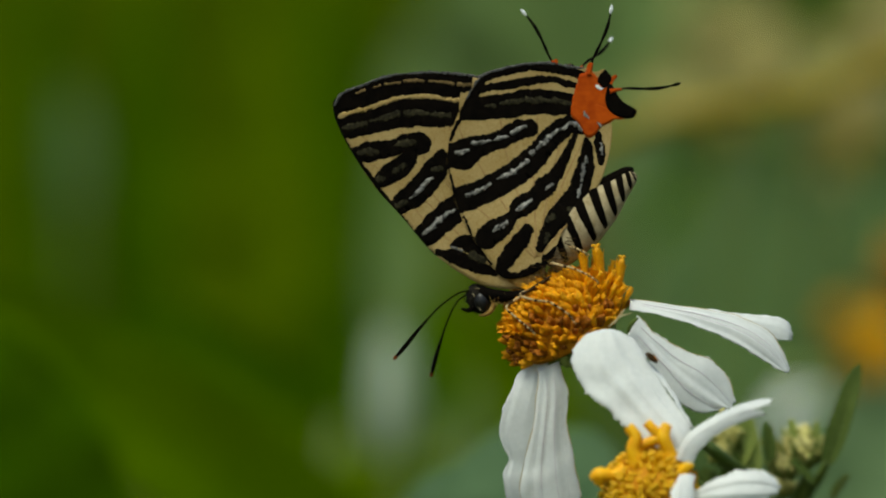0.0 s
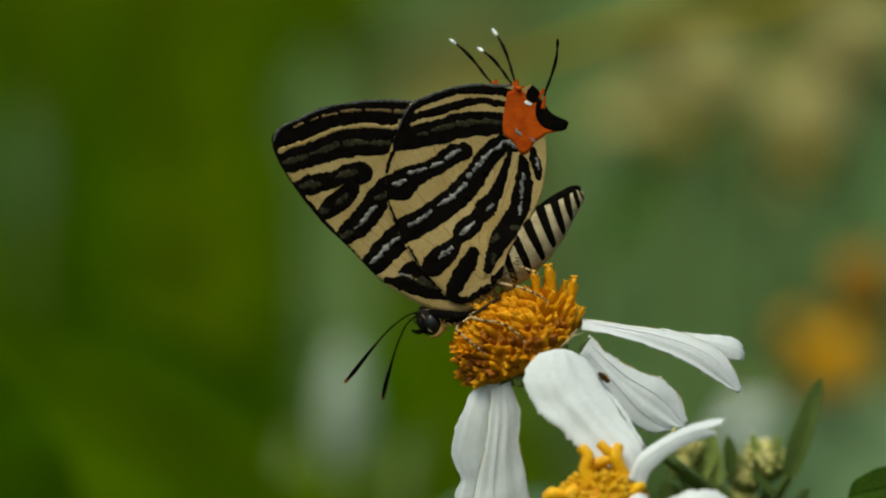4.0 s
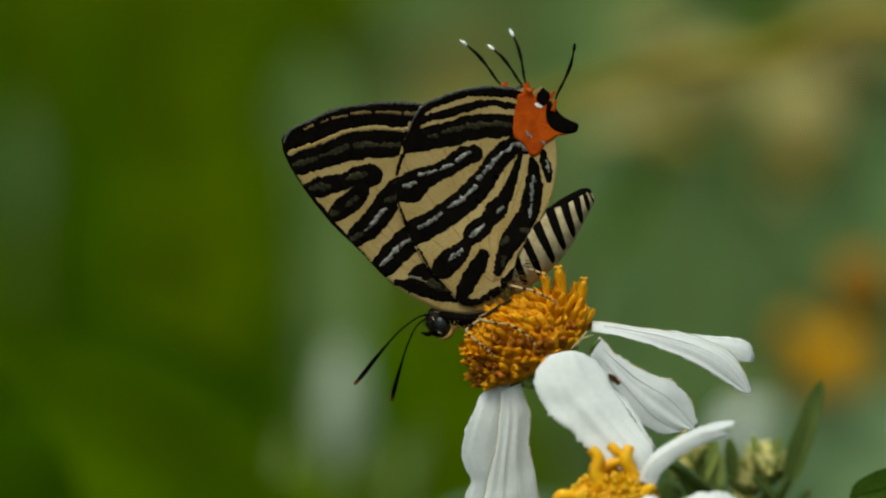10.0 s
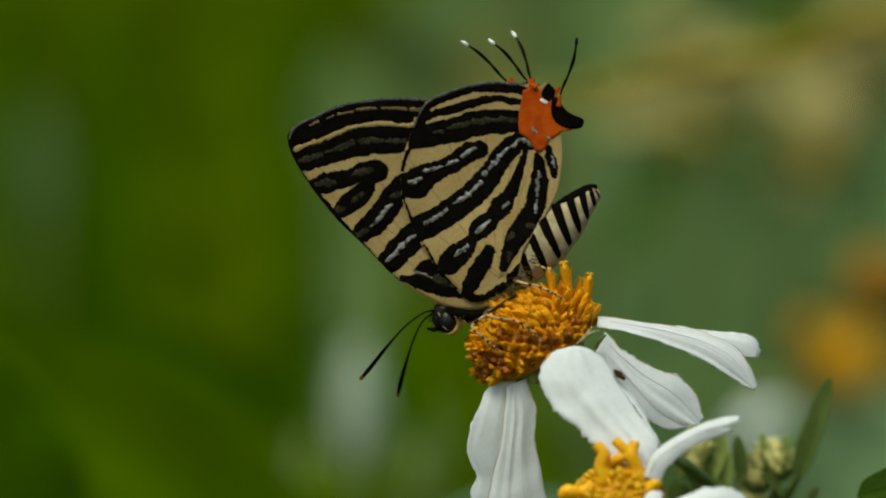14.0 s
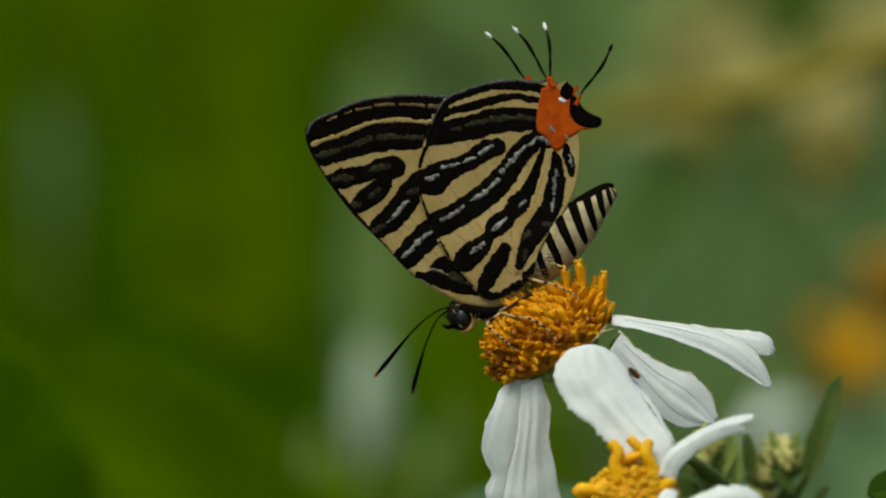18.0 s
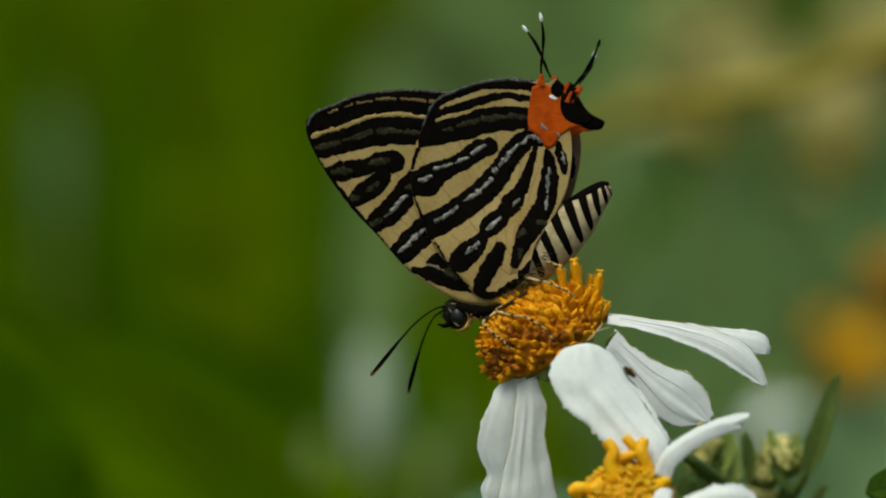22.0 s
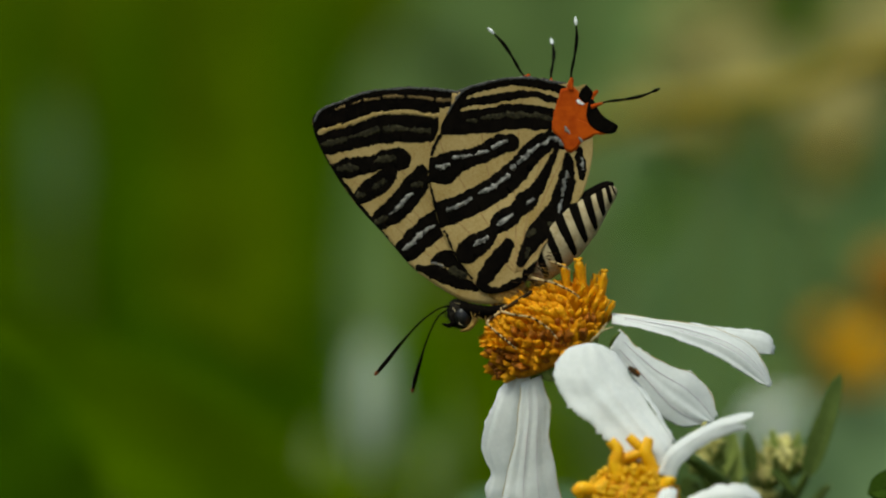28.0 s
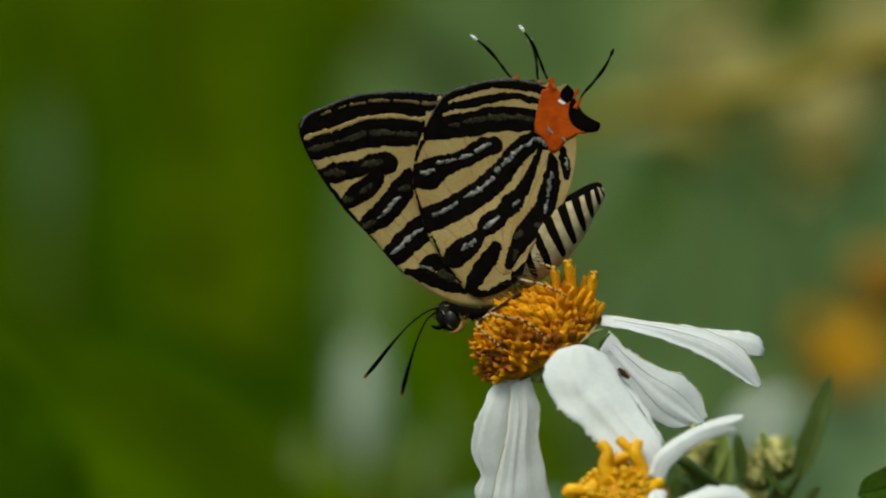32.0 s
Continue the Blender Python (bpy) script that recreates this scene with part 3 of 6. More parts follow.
def hind_wing(y, near):
    w = part("hindwing", fan(HIND_OUTLINE, (0.96, 10.6), hind_depth, rings=28), CREAM if near else BROWN_WING, butterfly,
             "cream hindwing with black bands and an orange corner" if near else "brownish inner face of the other hindwing")
    w.matrix_basis = pose(0, y * MM, 0)
    stripes(w, hind_depth, [
        ([(-1.15, 0.46), (-4.4, 4.67), (-6.7, 7.73), (-7.16, 8.88)], (2, 1.4, 1.2, 1)), ([(-1.03, 0.65), (-3.25, 5.82), (-4.4, 9.65), (-4.79, 12.33)], (2, 1.4, 1.2, 1)),
        ([(-0.96, 0.65), (-1.72, 6.2), (-1.8, 10.41), (-1.72, 13.09)], (2, 1.4, 1.2, 1)), ([(-0.88, 0.65), (-0.38, 6.2), (0.38, 10.03)], (2, 1.4, 1.2)),
        ([(-0.77, 0.54), (0.38, 5.44), (1.65, 8.81)], (2, 1.6, 1.2)), ([(-1.26, 0.27), (-4.79, 2.76), (-7.27, 4.67)], (2, 1.4, 1.2)), ([(-0.57, 0.46), (1.53, 3.91), (2.3, 8.69)], (2, 1.6, 1.2)),
    ], "wing_vein", WING_VEIN, 0.006, 0.01)
    stripes(w, hind_depth, [
        ([(-5.86, 11.63), (-5.17, 12.09), (-4.41, 12.44), (-3.34, 12.78), (-2.19, 13.01), (-0.58, 12.97), (0.64, 12.78), (1.26, 12.63)], (4, 5.5, 7, 7, 7.5, 7.5, 6.5, 5), (0, 0)),
        ([(-5.86, 11.02), (-5.17, 11.29), (-3.83, 11.63), (-2.49, 12.02), (-1.65, 12.17), (-0.77, 12.25), (-0.01, 12.05), (1.14, 11.94)], (4.5, 6, 7, 6.5, 5.2, 4.8, 5.5, 4), (0, 0)),
        ([(-6.9, 9.64), (-6.24, 9.64), (-5.17, 9.91), (-3.83, 10.18), (-2.49, 10.56), (-0.58, 10.72), (0.38, 10.6), (0.95, 10.56)], (16, 17, 19, 20, 20, 20, 17, 12), (0, 0)),
        ([(-7.62, 6.43), (-7.09, 6.47), (-6.51, 6.62), (-5.75, 7.12), (-4.98, 7.46), (-4.02, 7.92), (-3.07, 8.57), (-2.23, 8.84)], (17, 22, 25, 18, 14.5, 15, 15, 14), (0, 1)),
        ([(-6.86, 3.33), (-6.24, 3.56), (-5.56, 3.86), (-4.41, 4.55), (-3.26, 5.36), (-2.3, 6.2), (-1.46, 7.23), (-0.77, 8.27), (-0.01, 9.03), (0.72, 9.34), (1.3, 9.03)], (20, 21, 20, 20, 20, 20, 18, 17, 17, 12, 7), (0, 1)),
        ([(-4.52, 1.03), (-3.83, 1.68), (-3.14, 2.26), (-2.8, 2.79), (-2.42, 3.29), (-1.8, 3.83), (-1.38, 4.32), (-0.85, 4.94), (-0.35, 5.62), (-0.04, 6.2), (0.22, 6.81), (0.49, 7.54), (0.76, 8.42), (0.87, 8.95)], (18, 19, 14, 9, 16, 17, 12, 18, 11, 10, 8, 6, 5, 3.5), (1, 1)),
        ([(-1.69, 1.99), (-2.03, 1.3), (-2.57, 0.38), (-3.03, -0.38), (-3.3, -0.92)], (9, 13, 13, 13, 8), (1, 1)),
        ([(-3.41, -1.04), (-2.26, -1.3), (-1.15, -0.81), (-0.27, -0.27)], (7, 6, 8, 6), (0, 1)),
        ([(-0.73, 0.76), (-0.47, 1.61), (-0.01, 2.56), (0.61, 3.52), (1.26, 4.51), (1.6, 5.62), (1.72, 6.77), (1.75, 7.73), (1.6, 8.38)], (7, 10, 16, 18, 16, 16, 14, 10, 5), (1, 1)),
        ([(2.33, 8.95), (2.52, 8.19), (2.71, 7.42), (2.79, 6.89)], (3.5, 8, 7.5, 3), (1, 1)),
        ([(-0.39, 0.07), (0.38, 0.76), (0.76, 1.41)], (5, 7, 4), (1, 1)),
        ([(-5.79, 11.86), (-6.05, 11.17), (-6.4, 10.41), (-6.67, 9.64), (-6.86, 9.03)], (6, 9, 10, 9, 5), (0, 1)),
        # Shadow line down the leading edge, drawn as three thin black strips.
        ([(-6.97, 9.03), (-7.32, 8.19), (-7.51, 7.35)], (2.5, 3, 3), (0, 0)),
        ([(-7.51, 5.82), (-7.2, 4.86), (-6.51, 3.33)], (1.6, 1.6, 1.4), (0, 0)),
        ([(-6.09, 2.45), (-5.17, 0.84), (-3.91, -0.69)], (1.4, 1.6, 1.6), (0, 0)),
    ], "stripe", BLACK, 0.012, 0.075, HIND_EDGE)
    stripes(w, hind_depth, [([(-6.7, 10.34), (-6.32, 11.22), (-5.82, 11.98), (-4.98, 12.44), (-3.25, 13.02), (-1.34, 13.32), (0, 13.21), (0.96, 13.21)], (0.8, 1.2, 1.8, 2, 2, 2, 2, 1.5))], "fringe", FRINGE, 0.02, 0.07)
    flat = lambda x, z: hind_depth(x, z) - 0.022
    part("orange_patch", fan([(1.53, 13.01), (0.76, 12.78), (0.61, 12.13), (0.45, 11.37), (0.38, 10.6), (0.45, 9.95), (0.8, 9.64), (1.18, 9.26), (1.49, 8.72), (1.79, 8.57), (2.18, 8.8), (2.48, 9.34), (2.94, 9.64), (3.36, 9.95), (3.55, 10.33), (3.25, 10.6), (2.79, 10.98), (2.67, 11.56), (2.86, 12.02), (3.02, 12.4), (2.71, 12.59), (2.1, 12.48), (1.87, 12.78)],
                             (1.64, 10.98), flat, rings=8, thick=0.02, lift=0.012, edge=0.05), ORANGE_WING, w, "bright orange tornal patch")
    stripes(w, hind_depth, [([(2.67, 12.4), (2.86, 12.59), (3.13, 12.9)], (4, 5, 3)), ([(3.25, 10.1), (3.71, 10.18), (4.09, 10.26)], (4, 5, 3)), ([(1.26, 12.78), (1.33, 13.16), (1.37, 13.55)], (5, 5, 3))], "orange_edge", ORANGE_WING, 0.036, 0.05)
    part("eyespot", fan([(1.95, 12.4), (2.02, 12.78), (2.29, 13.16), (2.44, 13.24), (2.71, 13.01), (2.9, 12.71), (2.79, 12.32), (2.48, 12.02), (2.18, 12.17)], (2.41, 12.59), flat, rings=4, thick=0.02, lift=0.026), BLACK, w)
    part("eyespot", fan([(2.67, 12.32), (2.98, 12.28), (3.55, 11.48), (4.09, 11.1), (4.7, 10.83), (4.82, 10.6), (4.63, 10.22), (4.09, 10.1), (3.4, 10.26), (2.86, 10.64), (2.6, 11.29)], (3.4, 10.91), flat, rings=4, thick=0.02, lift=0.026), BLACK, w)
    if near:
        part("white_spot", fan([(1.87, 12.13), (2.02, 12.21), (2.25, 12.05), (2.44, 11.98), (2.37, 11.9), (2.1, 11.9), (1.91, 12.02)], (2.14, 12.02), flat, rings=4, thick=0.03, lift=0.045, edge=0.06), WHITE_SCALE, w)
        stripes(w, hind_depth, [([(1.26, 10.26), (1.41, 10.06), (1.6, 9.87)], (4, 7, 4)), ([(2.25, 9.64), (2.48, 9.45)], (3, 5))], "silver_spot", SILVER, 0.06, 0.06)
        stripes(w, hind_depth, [
        ([(-5.36, 9.95), (-4.79, 10.06)], (2, 4)),
        ([(-4.41, 10.26), (-3.64, 10.45), (-2.95, 10.56)], (3, 5, 4)),
        ([(-2.65, 10.64), (-1.65, 10.75)], (5, 6)),
        ([(-1.42, 10.75), (-0.58, 10.83), (0.22, 10.68)], (4, 6, 5)),
        ([(1.37, 3.52), (0.91, 3.67)], (4, 4)),
        ([(-0.43, 2.75), (-0.04, 3.02)], (5, 4)),
        ([(-0.27, 1.8), (-0.43, 1.22)], (3, 3)),
    ], "scale_line", DUSK, 0.022, 0.12)
        stripes(w, hind_depth, [
        ([(-7.05, 6.62), (-6.63, 6.73), (-6.28, 6.93)], (6, 8, 5)),
        ([(-6.05, 7.39), (-5.48, 7.54), (-4.79, 7.65)], (5, 6, 4)),
        ([(-4.56, 7.73), (-4.1, 7.96), (-3.68, 8.07)], (4, 5, 4)),
        ([(-3.45, 8.34), (-3.03, 8.69), (-2.57, 8.95)], (5, 6, 4)),
        ([(-6.05, 3.86), (-5.48, 4.06), (-4.94, 4.48), (-4.52, 4.78)], (5, 6, 6, 4)),
        ([(-4.02, 5.17), (-3.57, 5.43), (-3.03, 5.74), (-2.57, 6.2), (-2.11, 6.58)], (5, 6, 7, 7, 5)),
        ([(-2.03, 7.12), (-1.8, 7.23)], (6, 5)),
        ([(-1.61, 7.5), (-1.27, 7.88), (-0.85, 8.38), (-0.39, 8.8)], (6, 7, 7, 5)),
        ([(-0.35, 8.84), (0.07, 9.07), (0.45, 9.38), (0.95, 9.34), (1.26, 9.03)], (4, 6, 7, 6, 5)),
        ([(-3.95, 1.61), (-3.68, 1.95), (-3.11, 2.26)], (5, 6, 4)),
        ([(-2.53, 3.21), (-2.15, 3.52), (-1.65, 3.98)], (6, 8, 5)),
        ([(-0.69, 4.78), (-0.43, 5.2)], (4, 6)),
        ([(1.72, 7.27), (1.64, 6.39), (1.56, 5.62)], (4, 5, 4)),
        ([(1.56, 5.36), (1.45, 4.51)], (3, 4)),
        ([(2.64, 8.3), (2.75, 7.54)], (3, 3)),
    ], "silver_line", SILVER, 0.022, 0.12)
    return w


def tail(wing, x, z, length, white, y):
    """A hair-thin wing tail along +x, with an orange foot and a white tip."""
    k = length
    bm = tube([(0, 0, 0), (k * 0.2, 0.02, 0.06), (k * 0.45, -0.03, -0.06), (k * 0.7, -0.05, -0.10), (k * 0.92, 0, 0.02)], [0.10, 0.06, 0.07, 0.11, 0.07, 0.12, 0.12, 0.08, 0.05], 8, 8, 0.35)
    dark = len(bm.faces)
    bm = tube([(k * 0.90, 0, 0.02), (k * 0.96, 0, 0.06), (k * 1.03, 0, 0.13)], [0.07, 0.13, 0.05], 8, 4, 0.6, bm)
    tipped = len(bm.faces)
    bm = tube([(-0.3, 0, -0.06), (0.1, 0, 0.0), (k * 0.12, 0.01, 0.02)], [0.18, 0.13, 0.08], 8, 4, 0.6, bm)
    for i, f in enumerate(bm.faces):
        f.material_index = 0 if i < dark else 1 if i < tipped else 2
    ob = part("tail", bm, [BLACK, WHITE_SCALE if white else BLACK, ORANGE_WING], wing,
              "thin black tail with a white tip" if white else "thin black tail")
    ob.matrix_basis = pose(x * MM, (hind_depth(x, z) + y) * MM, z * MM)
    return ob


far_hind = hind_wing(1.0, False)
far_fore = fore_wing(0.62, False)
near_fore = fore_wing(0.0, True)
near_hind = hind_wing(0.0, True)
TAIL_A, TAIL_B, TAIL_D = ((1.38, 13.09)), ((3.14, 11.94)), ((2.87, 12.79))
tail_a = tail(near_hind, *TAIL_A, 4.55, True, -0.03)
tail_b = tail(near_hind, *TAIL_B, 4.4, False, -0.03)
tail_c = tail(far_hind, *TAIL_A, 4.5, True, 0.1)
tail_d = tail(far_hind, *TAIL_D, 5.2, True, 0.1)

# body
part("thorax", ball((*(-1.8, 0, -1.07),), (2.0, 1.05, 1.15), -18, 4, 0.10), FUR, butterfly, "buff hairy thorax")
abdomen = part("abdomen", tube([(-0.38, 0, 0), (1.15, 0, 1.53), (2.68, 0, 3.14), (4.21, 0, 4.59), (5.4, 0, 5.82), (5.63, 0, 6.09)],
                               [1.2, 1.55, 1.72, 1.45, 0.85, 0.5, 0.2], 20, 6, 0.72), BELLY, butterfly, "cream abdomen with slanted black bars")


def abdomen_bar(t, wide):
    """A slanted black bar round the back and sides of the abdomen."""
    bm = bmesh.new()
    c = spline([(-0.38, 0, 0), (1.15, 0, 1.53), (2.68, 0, 3.14), (4.21, 0, 4.59), (5.4, 0, 5.82), (5.63, 0, 6.09)], 12)
    r = np.interp(np.linspace(0, 1, len(c)), np.linspace(0, 1, 7), [1.2, 1.55, 1.72, 1.45, 0.85, 0.5, 0.2])
    rows = []
    for i in range(6):
        row = []
        for k in range(25):
            a = radians(-152 + 304 * k / 24)
            s = t + wide * (i / 5 - 0.5) * (1 - 0.5 * (k / 12 - 1) ** 4) - 0.058 * (1 - math.cos(a)) + 0.07
            s = min(max(s, 0.0), 0.985) * (len(c) - 1)
            j = int(s)
            p = Vector(c[j] * (1 - (s - j)) + c[min(j + 1, len(c) - 1)] * (s - j))
            d = Vector(c[min(j + 1, len(c) - 1)] - c[max(j - 1, 0)]).normalized()
            up = Vector((0, 1, 0)).cross(d)
            if up.z < 0:
                up = -up
            rad = r[min(j, len(r) - 1)] * (1.012 + (0.02 if 0 < i < 5 and 0 < k < 24 else -0.02))
            q = p + (up * math.cos(a) + Vector((0, 0.72 * math.sin(a), 0))) * rad
            row.append(bm.verts.new(q * MM))
        rows.append(row)
    grid_faces(bm, rows)
    part("abdomen_bar", bm, BLACK, abdomen)


for t in (0.02, 0.13, 0.24, 0.35, 0.46, 0.565, 0.665, 0.76, 0.85, 0.93):
    abdomen_bar(t, 0.062)
bm = tube([(-0.38, 0, 0.65), (1.72, 0, 3.33), (3.25, 0, 4.98), (4.98, 0, 6.05), (5.63, 0, 6.24)], [0.3, 0.45, 0.45, 0.38, 0.16], 10, 6, 1.0)
part("back_stripe", bm, BLACK, abdomen, "black line along the back")


def mirror(y, p):
    """A point on one side of the body or the other."""
    return (p[0], y * p[1], p[2])


head = part("head", ball((-4.75, 0, -2.6), (0.84, 0.80, 1.02), 28, 4, 0.14), DARK_FUR, butterfly, "dark hairy head with a pale rear rim")
for y in (-1, 1):
    part("eye", ball((-4.55, y * 0.60, -2.83), (0.50, 0.38, 0.66), 15, 4), EYE, head, "dark compound eye")
    part("eye_rim", tube([mirror(y, (-4.09, 0.72, -2.15)), mirror(y, (-3.83, 0.66, -2.61)), mirror(y, (-3.79, 0.62, -3.15)), mirror(y, (-4.17, 0.6, -3.61)), mirror(y, (-4.71, 0.55, -3.76))], [0.05, 0.14, 0.20, 0.16, 0.06], 8, 5), FUR, head, "pale rim behind the eye")
    part("palp", tube([mirror(y, (-5.02, 0.45, -3.15)), mirror(y, (-5.44, 0.36, -3.41)), mirror(y, (-5.94, 0.3, -3.3))], [0.20, 0.17, 0.05], 8, 4), BLACK, head)
    for a, b in ((mirror(y, (-5.21, 0.8, -2.19)), mirror(y, (-5.02, 0.86, -2.5))), (mirror(y, (-4.82, 0.92, -3.19)), mirror(y, (-4.52, 0.9, -3.42))), (mirror(y, (-5.05, 0.6, -1.88)), mirror(y, (-4.71, 0.65, -1.92)))):
        part("face_mark", tube([a, ((a[0] + b[0]) / 2, a[1], (a[2] + b[2]) / 2), b], [0.014, 0.034, 0.014], 6, 3), BELLY, head)
part("collar", tube([(-5.3, -0.2, -2.0), (-4.4, -0.5, -2.22), (-3.4, -0.75, -2.45), (-2.3, -0.95, -2.38), (-1.3, -1.05, -1.95), (-0.5, -1.0, -1.3)], [0.16, 0.42, 0.48, 0.36, 0.22, 0.06], 12, 6, 0.9), BLACK, butterfly, "black band behind the head")
part("collar", tube([(-3.87, -0.4, -2.6), (-2.88, -0.6, -2.82), (-1.88, -0.8, -2.59), (-0.59, -0.85, -1.83), (0.37, -0.75, -0.99)], [0.08, 0.22, 0.28, 0.25, 0.1], 10, 6, 0.8), FUR, butterfly, "buff hair under the wing base")
head_rng = random.Random(8)
bm = bmesh.new()
for k in range(90):
    d = Vector((head_rng.gauss(-0.3, 1), head_rng.gauss(-0.4, 0.8), head_rng.gauss(0.2, 1))).normalized()
    p = Vector((-4.75, 0, -2.6)) + Vector((d.x * 0.9, d.y * 0.84, d.z * 1.0))
    q = d * head_rng.uniform(0.1, 0.24) + Vector((-0.05, 0, 0.03))
    bm = tube([p, p + q * 0.5, p + q], [0.018, 0.014, 0.004], 4, 2, 1.0, bm)
part("head_hair", bm, DARK_FUR, head, "short dark bristles on the head")


hair_rng = random.Random(5)
bm = bmesh.new()
for k in range(130):
    t = hair_rng.random()
    x, z = (1 - t) * (-2.49, -2.03)[0] + t * (1.34, 0.54)[0], (1 - t) * (-2.49, -2.03)[1] + t * (1.34, 0.54)[1]
    x, z, y = x + hair_rng.uniform(-0.5, 0.5), z + hair_rng.uniform(-0.35, 0.45), hair_rng.uniform(-1.3, -0.5)
    dx, dz = hair_rng.uniform(0.1, 0.8), hair_rng.uniform(-0.55, 0.0)
    bm = tube([(x, y, z), (x + dx * 0.6, y - 0.12, z + dz * 0.4), (x + dx, y - 0.1, z + dz)], [0.015, 0.012, 0.004], 4, 2, 1.0, bm)
part("body_hair", bm, HAIR, butterfly, "fine buff hairs under the wing base")
bm = bmesh.new()
for k in range(160):
    t = hair_rng.random()
    x, z = (1 - t) * (-3.94, -2.68)[0] + t * (-0.38, -1.84)[0], (1 - t) * (-3.94, -2.68)[1] + t * (-0.38, -1.84)[1]
    x, z, y = x + hair_rng.uniform(-0.3, 0.3), z + hair_rng.uniform(-0.3, 0.3), hair_rng.uniform(-1.1, -0.5)
    dx, dz = hair_rng.uniform(-0.1, 0.5), hair_rng.uniform(-0.6, -0.1)
    bm = tube([(x, y, z), (x + dx * 0.6, y - 0.12, z + dz * 0.4), (x + dx, y - 0.1, z + dz)], [0.018, 0.014, 0.004], 4, 2, 1.0, bm)
part("body_hair", bm, FUR, butterfly, "short buff hairs under the thorax")
bm = bmesh.new()
for k in range(34):
    t = hair_rng.random()
    x, z = (1 - t) * (-1.03, -0.77)[0] + t * (1.26, 1.38)[0] + hair_rng.uniform(-0.45, 0.6), (1 - t) * (-1.03, -0.77)[1] + t * (1.26, 1.38)[1] + hair_rng.uniform(-0.5, 0.3)
    y, dx, dz = hair_rng.uniform(-1.65, -1.2), hair_rng.uniform(0.2, 0.8), hair_rng.uniform(-0.55, 0.1)
    bm = tube([(x, y, z), (x + dx * 0.6, y - 0.1, z + dz * 0.4), (x + dx, y - 0.05, z + dz)], [0.03, 0.022, 0.006], 4, 2, 1.0, bm)
part("body_hair", bm, DARK_LEG, butterfly, "dark brown hairs along the wing base")
part("femur", tube([(0.09, -1.3, -1.06), (-0.99, -2, -1.74), (-1.98, -2.75, -2.33)], [0.12, 0.13, 0.09], 8, 5), DARK_LEG, butterfly, "dark upper leg")


def antenna(points):
    ob = part("antenna", tube(points, [0.07, 0.052, 0.052, 0.06, 0.13, 0.155, 0.08], 8, 8), BLACK, butterfly, "black antenna with a clubbed rust tip")
    a, b = Vector(points[-2]), Vector(points[-1])
    part("antenna_tip", tube([a.lerp(b, 0.80), a.lerp(b, 0.95), a.lerp(b, 1.10)], [0.145, 0.13, 0.05], 8, 4), RUST, ob)


antenna([(-5.32, -0.4, -2.1), (-6.12, -0.7, -2.25), (-7.38, -1, -3.16), (-8.68, -1.2, -4.6), (-9.74, -1.4, -5.93), (-10.39, -1.5, -6.69)])
antenna([(-5.32, 0.4, -2.19), (-6.21, 0.8, -2.85), (-6.86, 1.2, -4.16), (-7.36, 1.5, -5.71), (-7.75, 1.7, -7.1), (-7.94, 1.8, -7.95)])


def leg(points, bands):
    """A jointed leg: pale femur and tibia with dark rings towards the foot."""
    ob = part("leg", tube(points, [0.115, 0.10, 0.085, 0.07, 0.06, 0.045], 8, 5), LEG, butterfly, "pale leg with dark rings")
    c = spline(points, 10)
    for s in bands:
        i = int(s * (len(c) - 3))
        r = float(np.interp(s, [0, 0.2, 0.4, 0.6, 0.8, 1], [0.115, 0.10, 0.085, 0.07, 0.06, 0.045])) + 0.012
        part("leg_ring", tube([c[i], c[i + 1], c[i + 2]], [r * 0.9, r, r * 0.9], 8, 2), DARK_LEG, ob)


RINGS = (0.28, 0.33, 0.52, 0.66, 0.74, 0.81, 0.88, 0.94)
leg([(-0.21, -1, -1.37), (-1.29, -2, -1.93), (-2.02, -2.8, -2.29), (-1.01, -3.4, -2.62), (0.04, -3.9, -2.77), (1.17, -4.3, -3.48), (1.77, -4.4, -4.19)], RINGS)
leg([(-1.35, -0.9, -2.02), (-2.2, -2, -2.57), (-2.89, -2.6, -3.13), (-2.29, -2.9, -3.77), (-1.5, -3.4, -4.4), (-0.93, -3.6, -4.93)], RINGS)
leg([(-0.4, -0.9, 0.01), (0.73, -1.8, -0.29), (1.36, -2.4, -0.4), (2.11, -2.9, -0.7), (2.78, -3.3, -1.04), (3.27, -3.5, -1.41)], RINGS)
leg([(0.75, -0.6, 1.15), (1.62, -1.2, 0.92), (2.14, -1.5, 0.7), (2.67, -1.7, 0.43)], (0.4, 0.7, 0.9))
leg([(-0.37, 0.9, -1.08), (0.42, 2.2, -1.1), (1.21, 2.8, -0.79), (1.99, 3.2, -1.11)], RINGS)
leg([(-1.9, 0.9, -2.04), (-2.47, 2.2, -2.83), (-2, 2.8, -3.81), (-1.3, 3, -4.39)], RINGS)


# ---------------------------------------------------------------- flowers
def bud_floret_mesh():
    bm = tube([(0, 0, -0.5), (0, 0, 0.1), (0, 0, 0.5), (0, 0, 0.78)], [0.24, 0.30, 0.36, 0.12], 7, 2)
    me = bpy.data.meshes.new("floret")
    bm.to_mesh(me)
    bm.free()
    return me


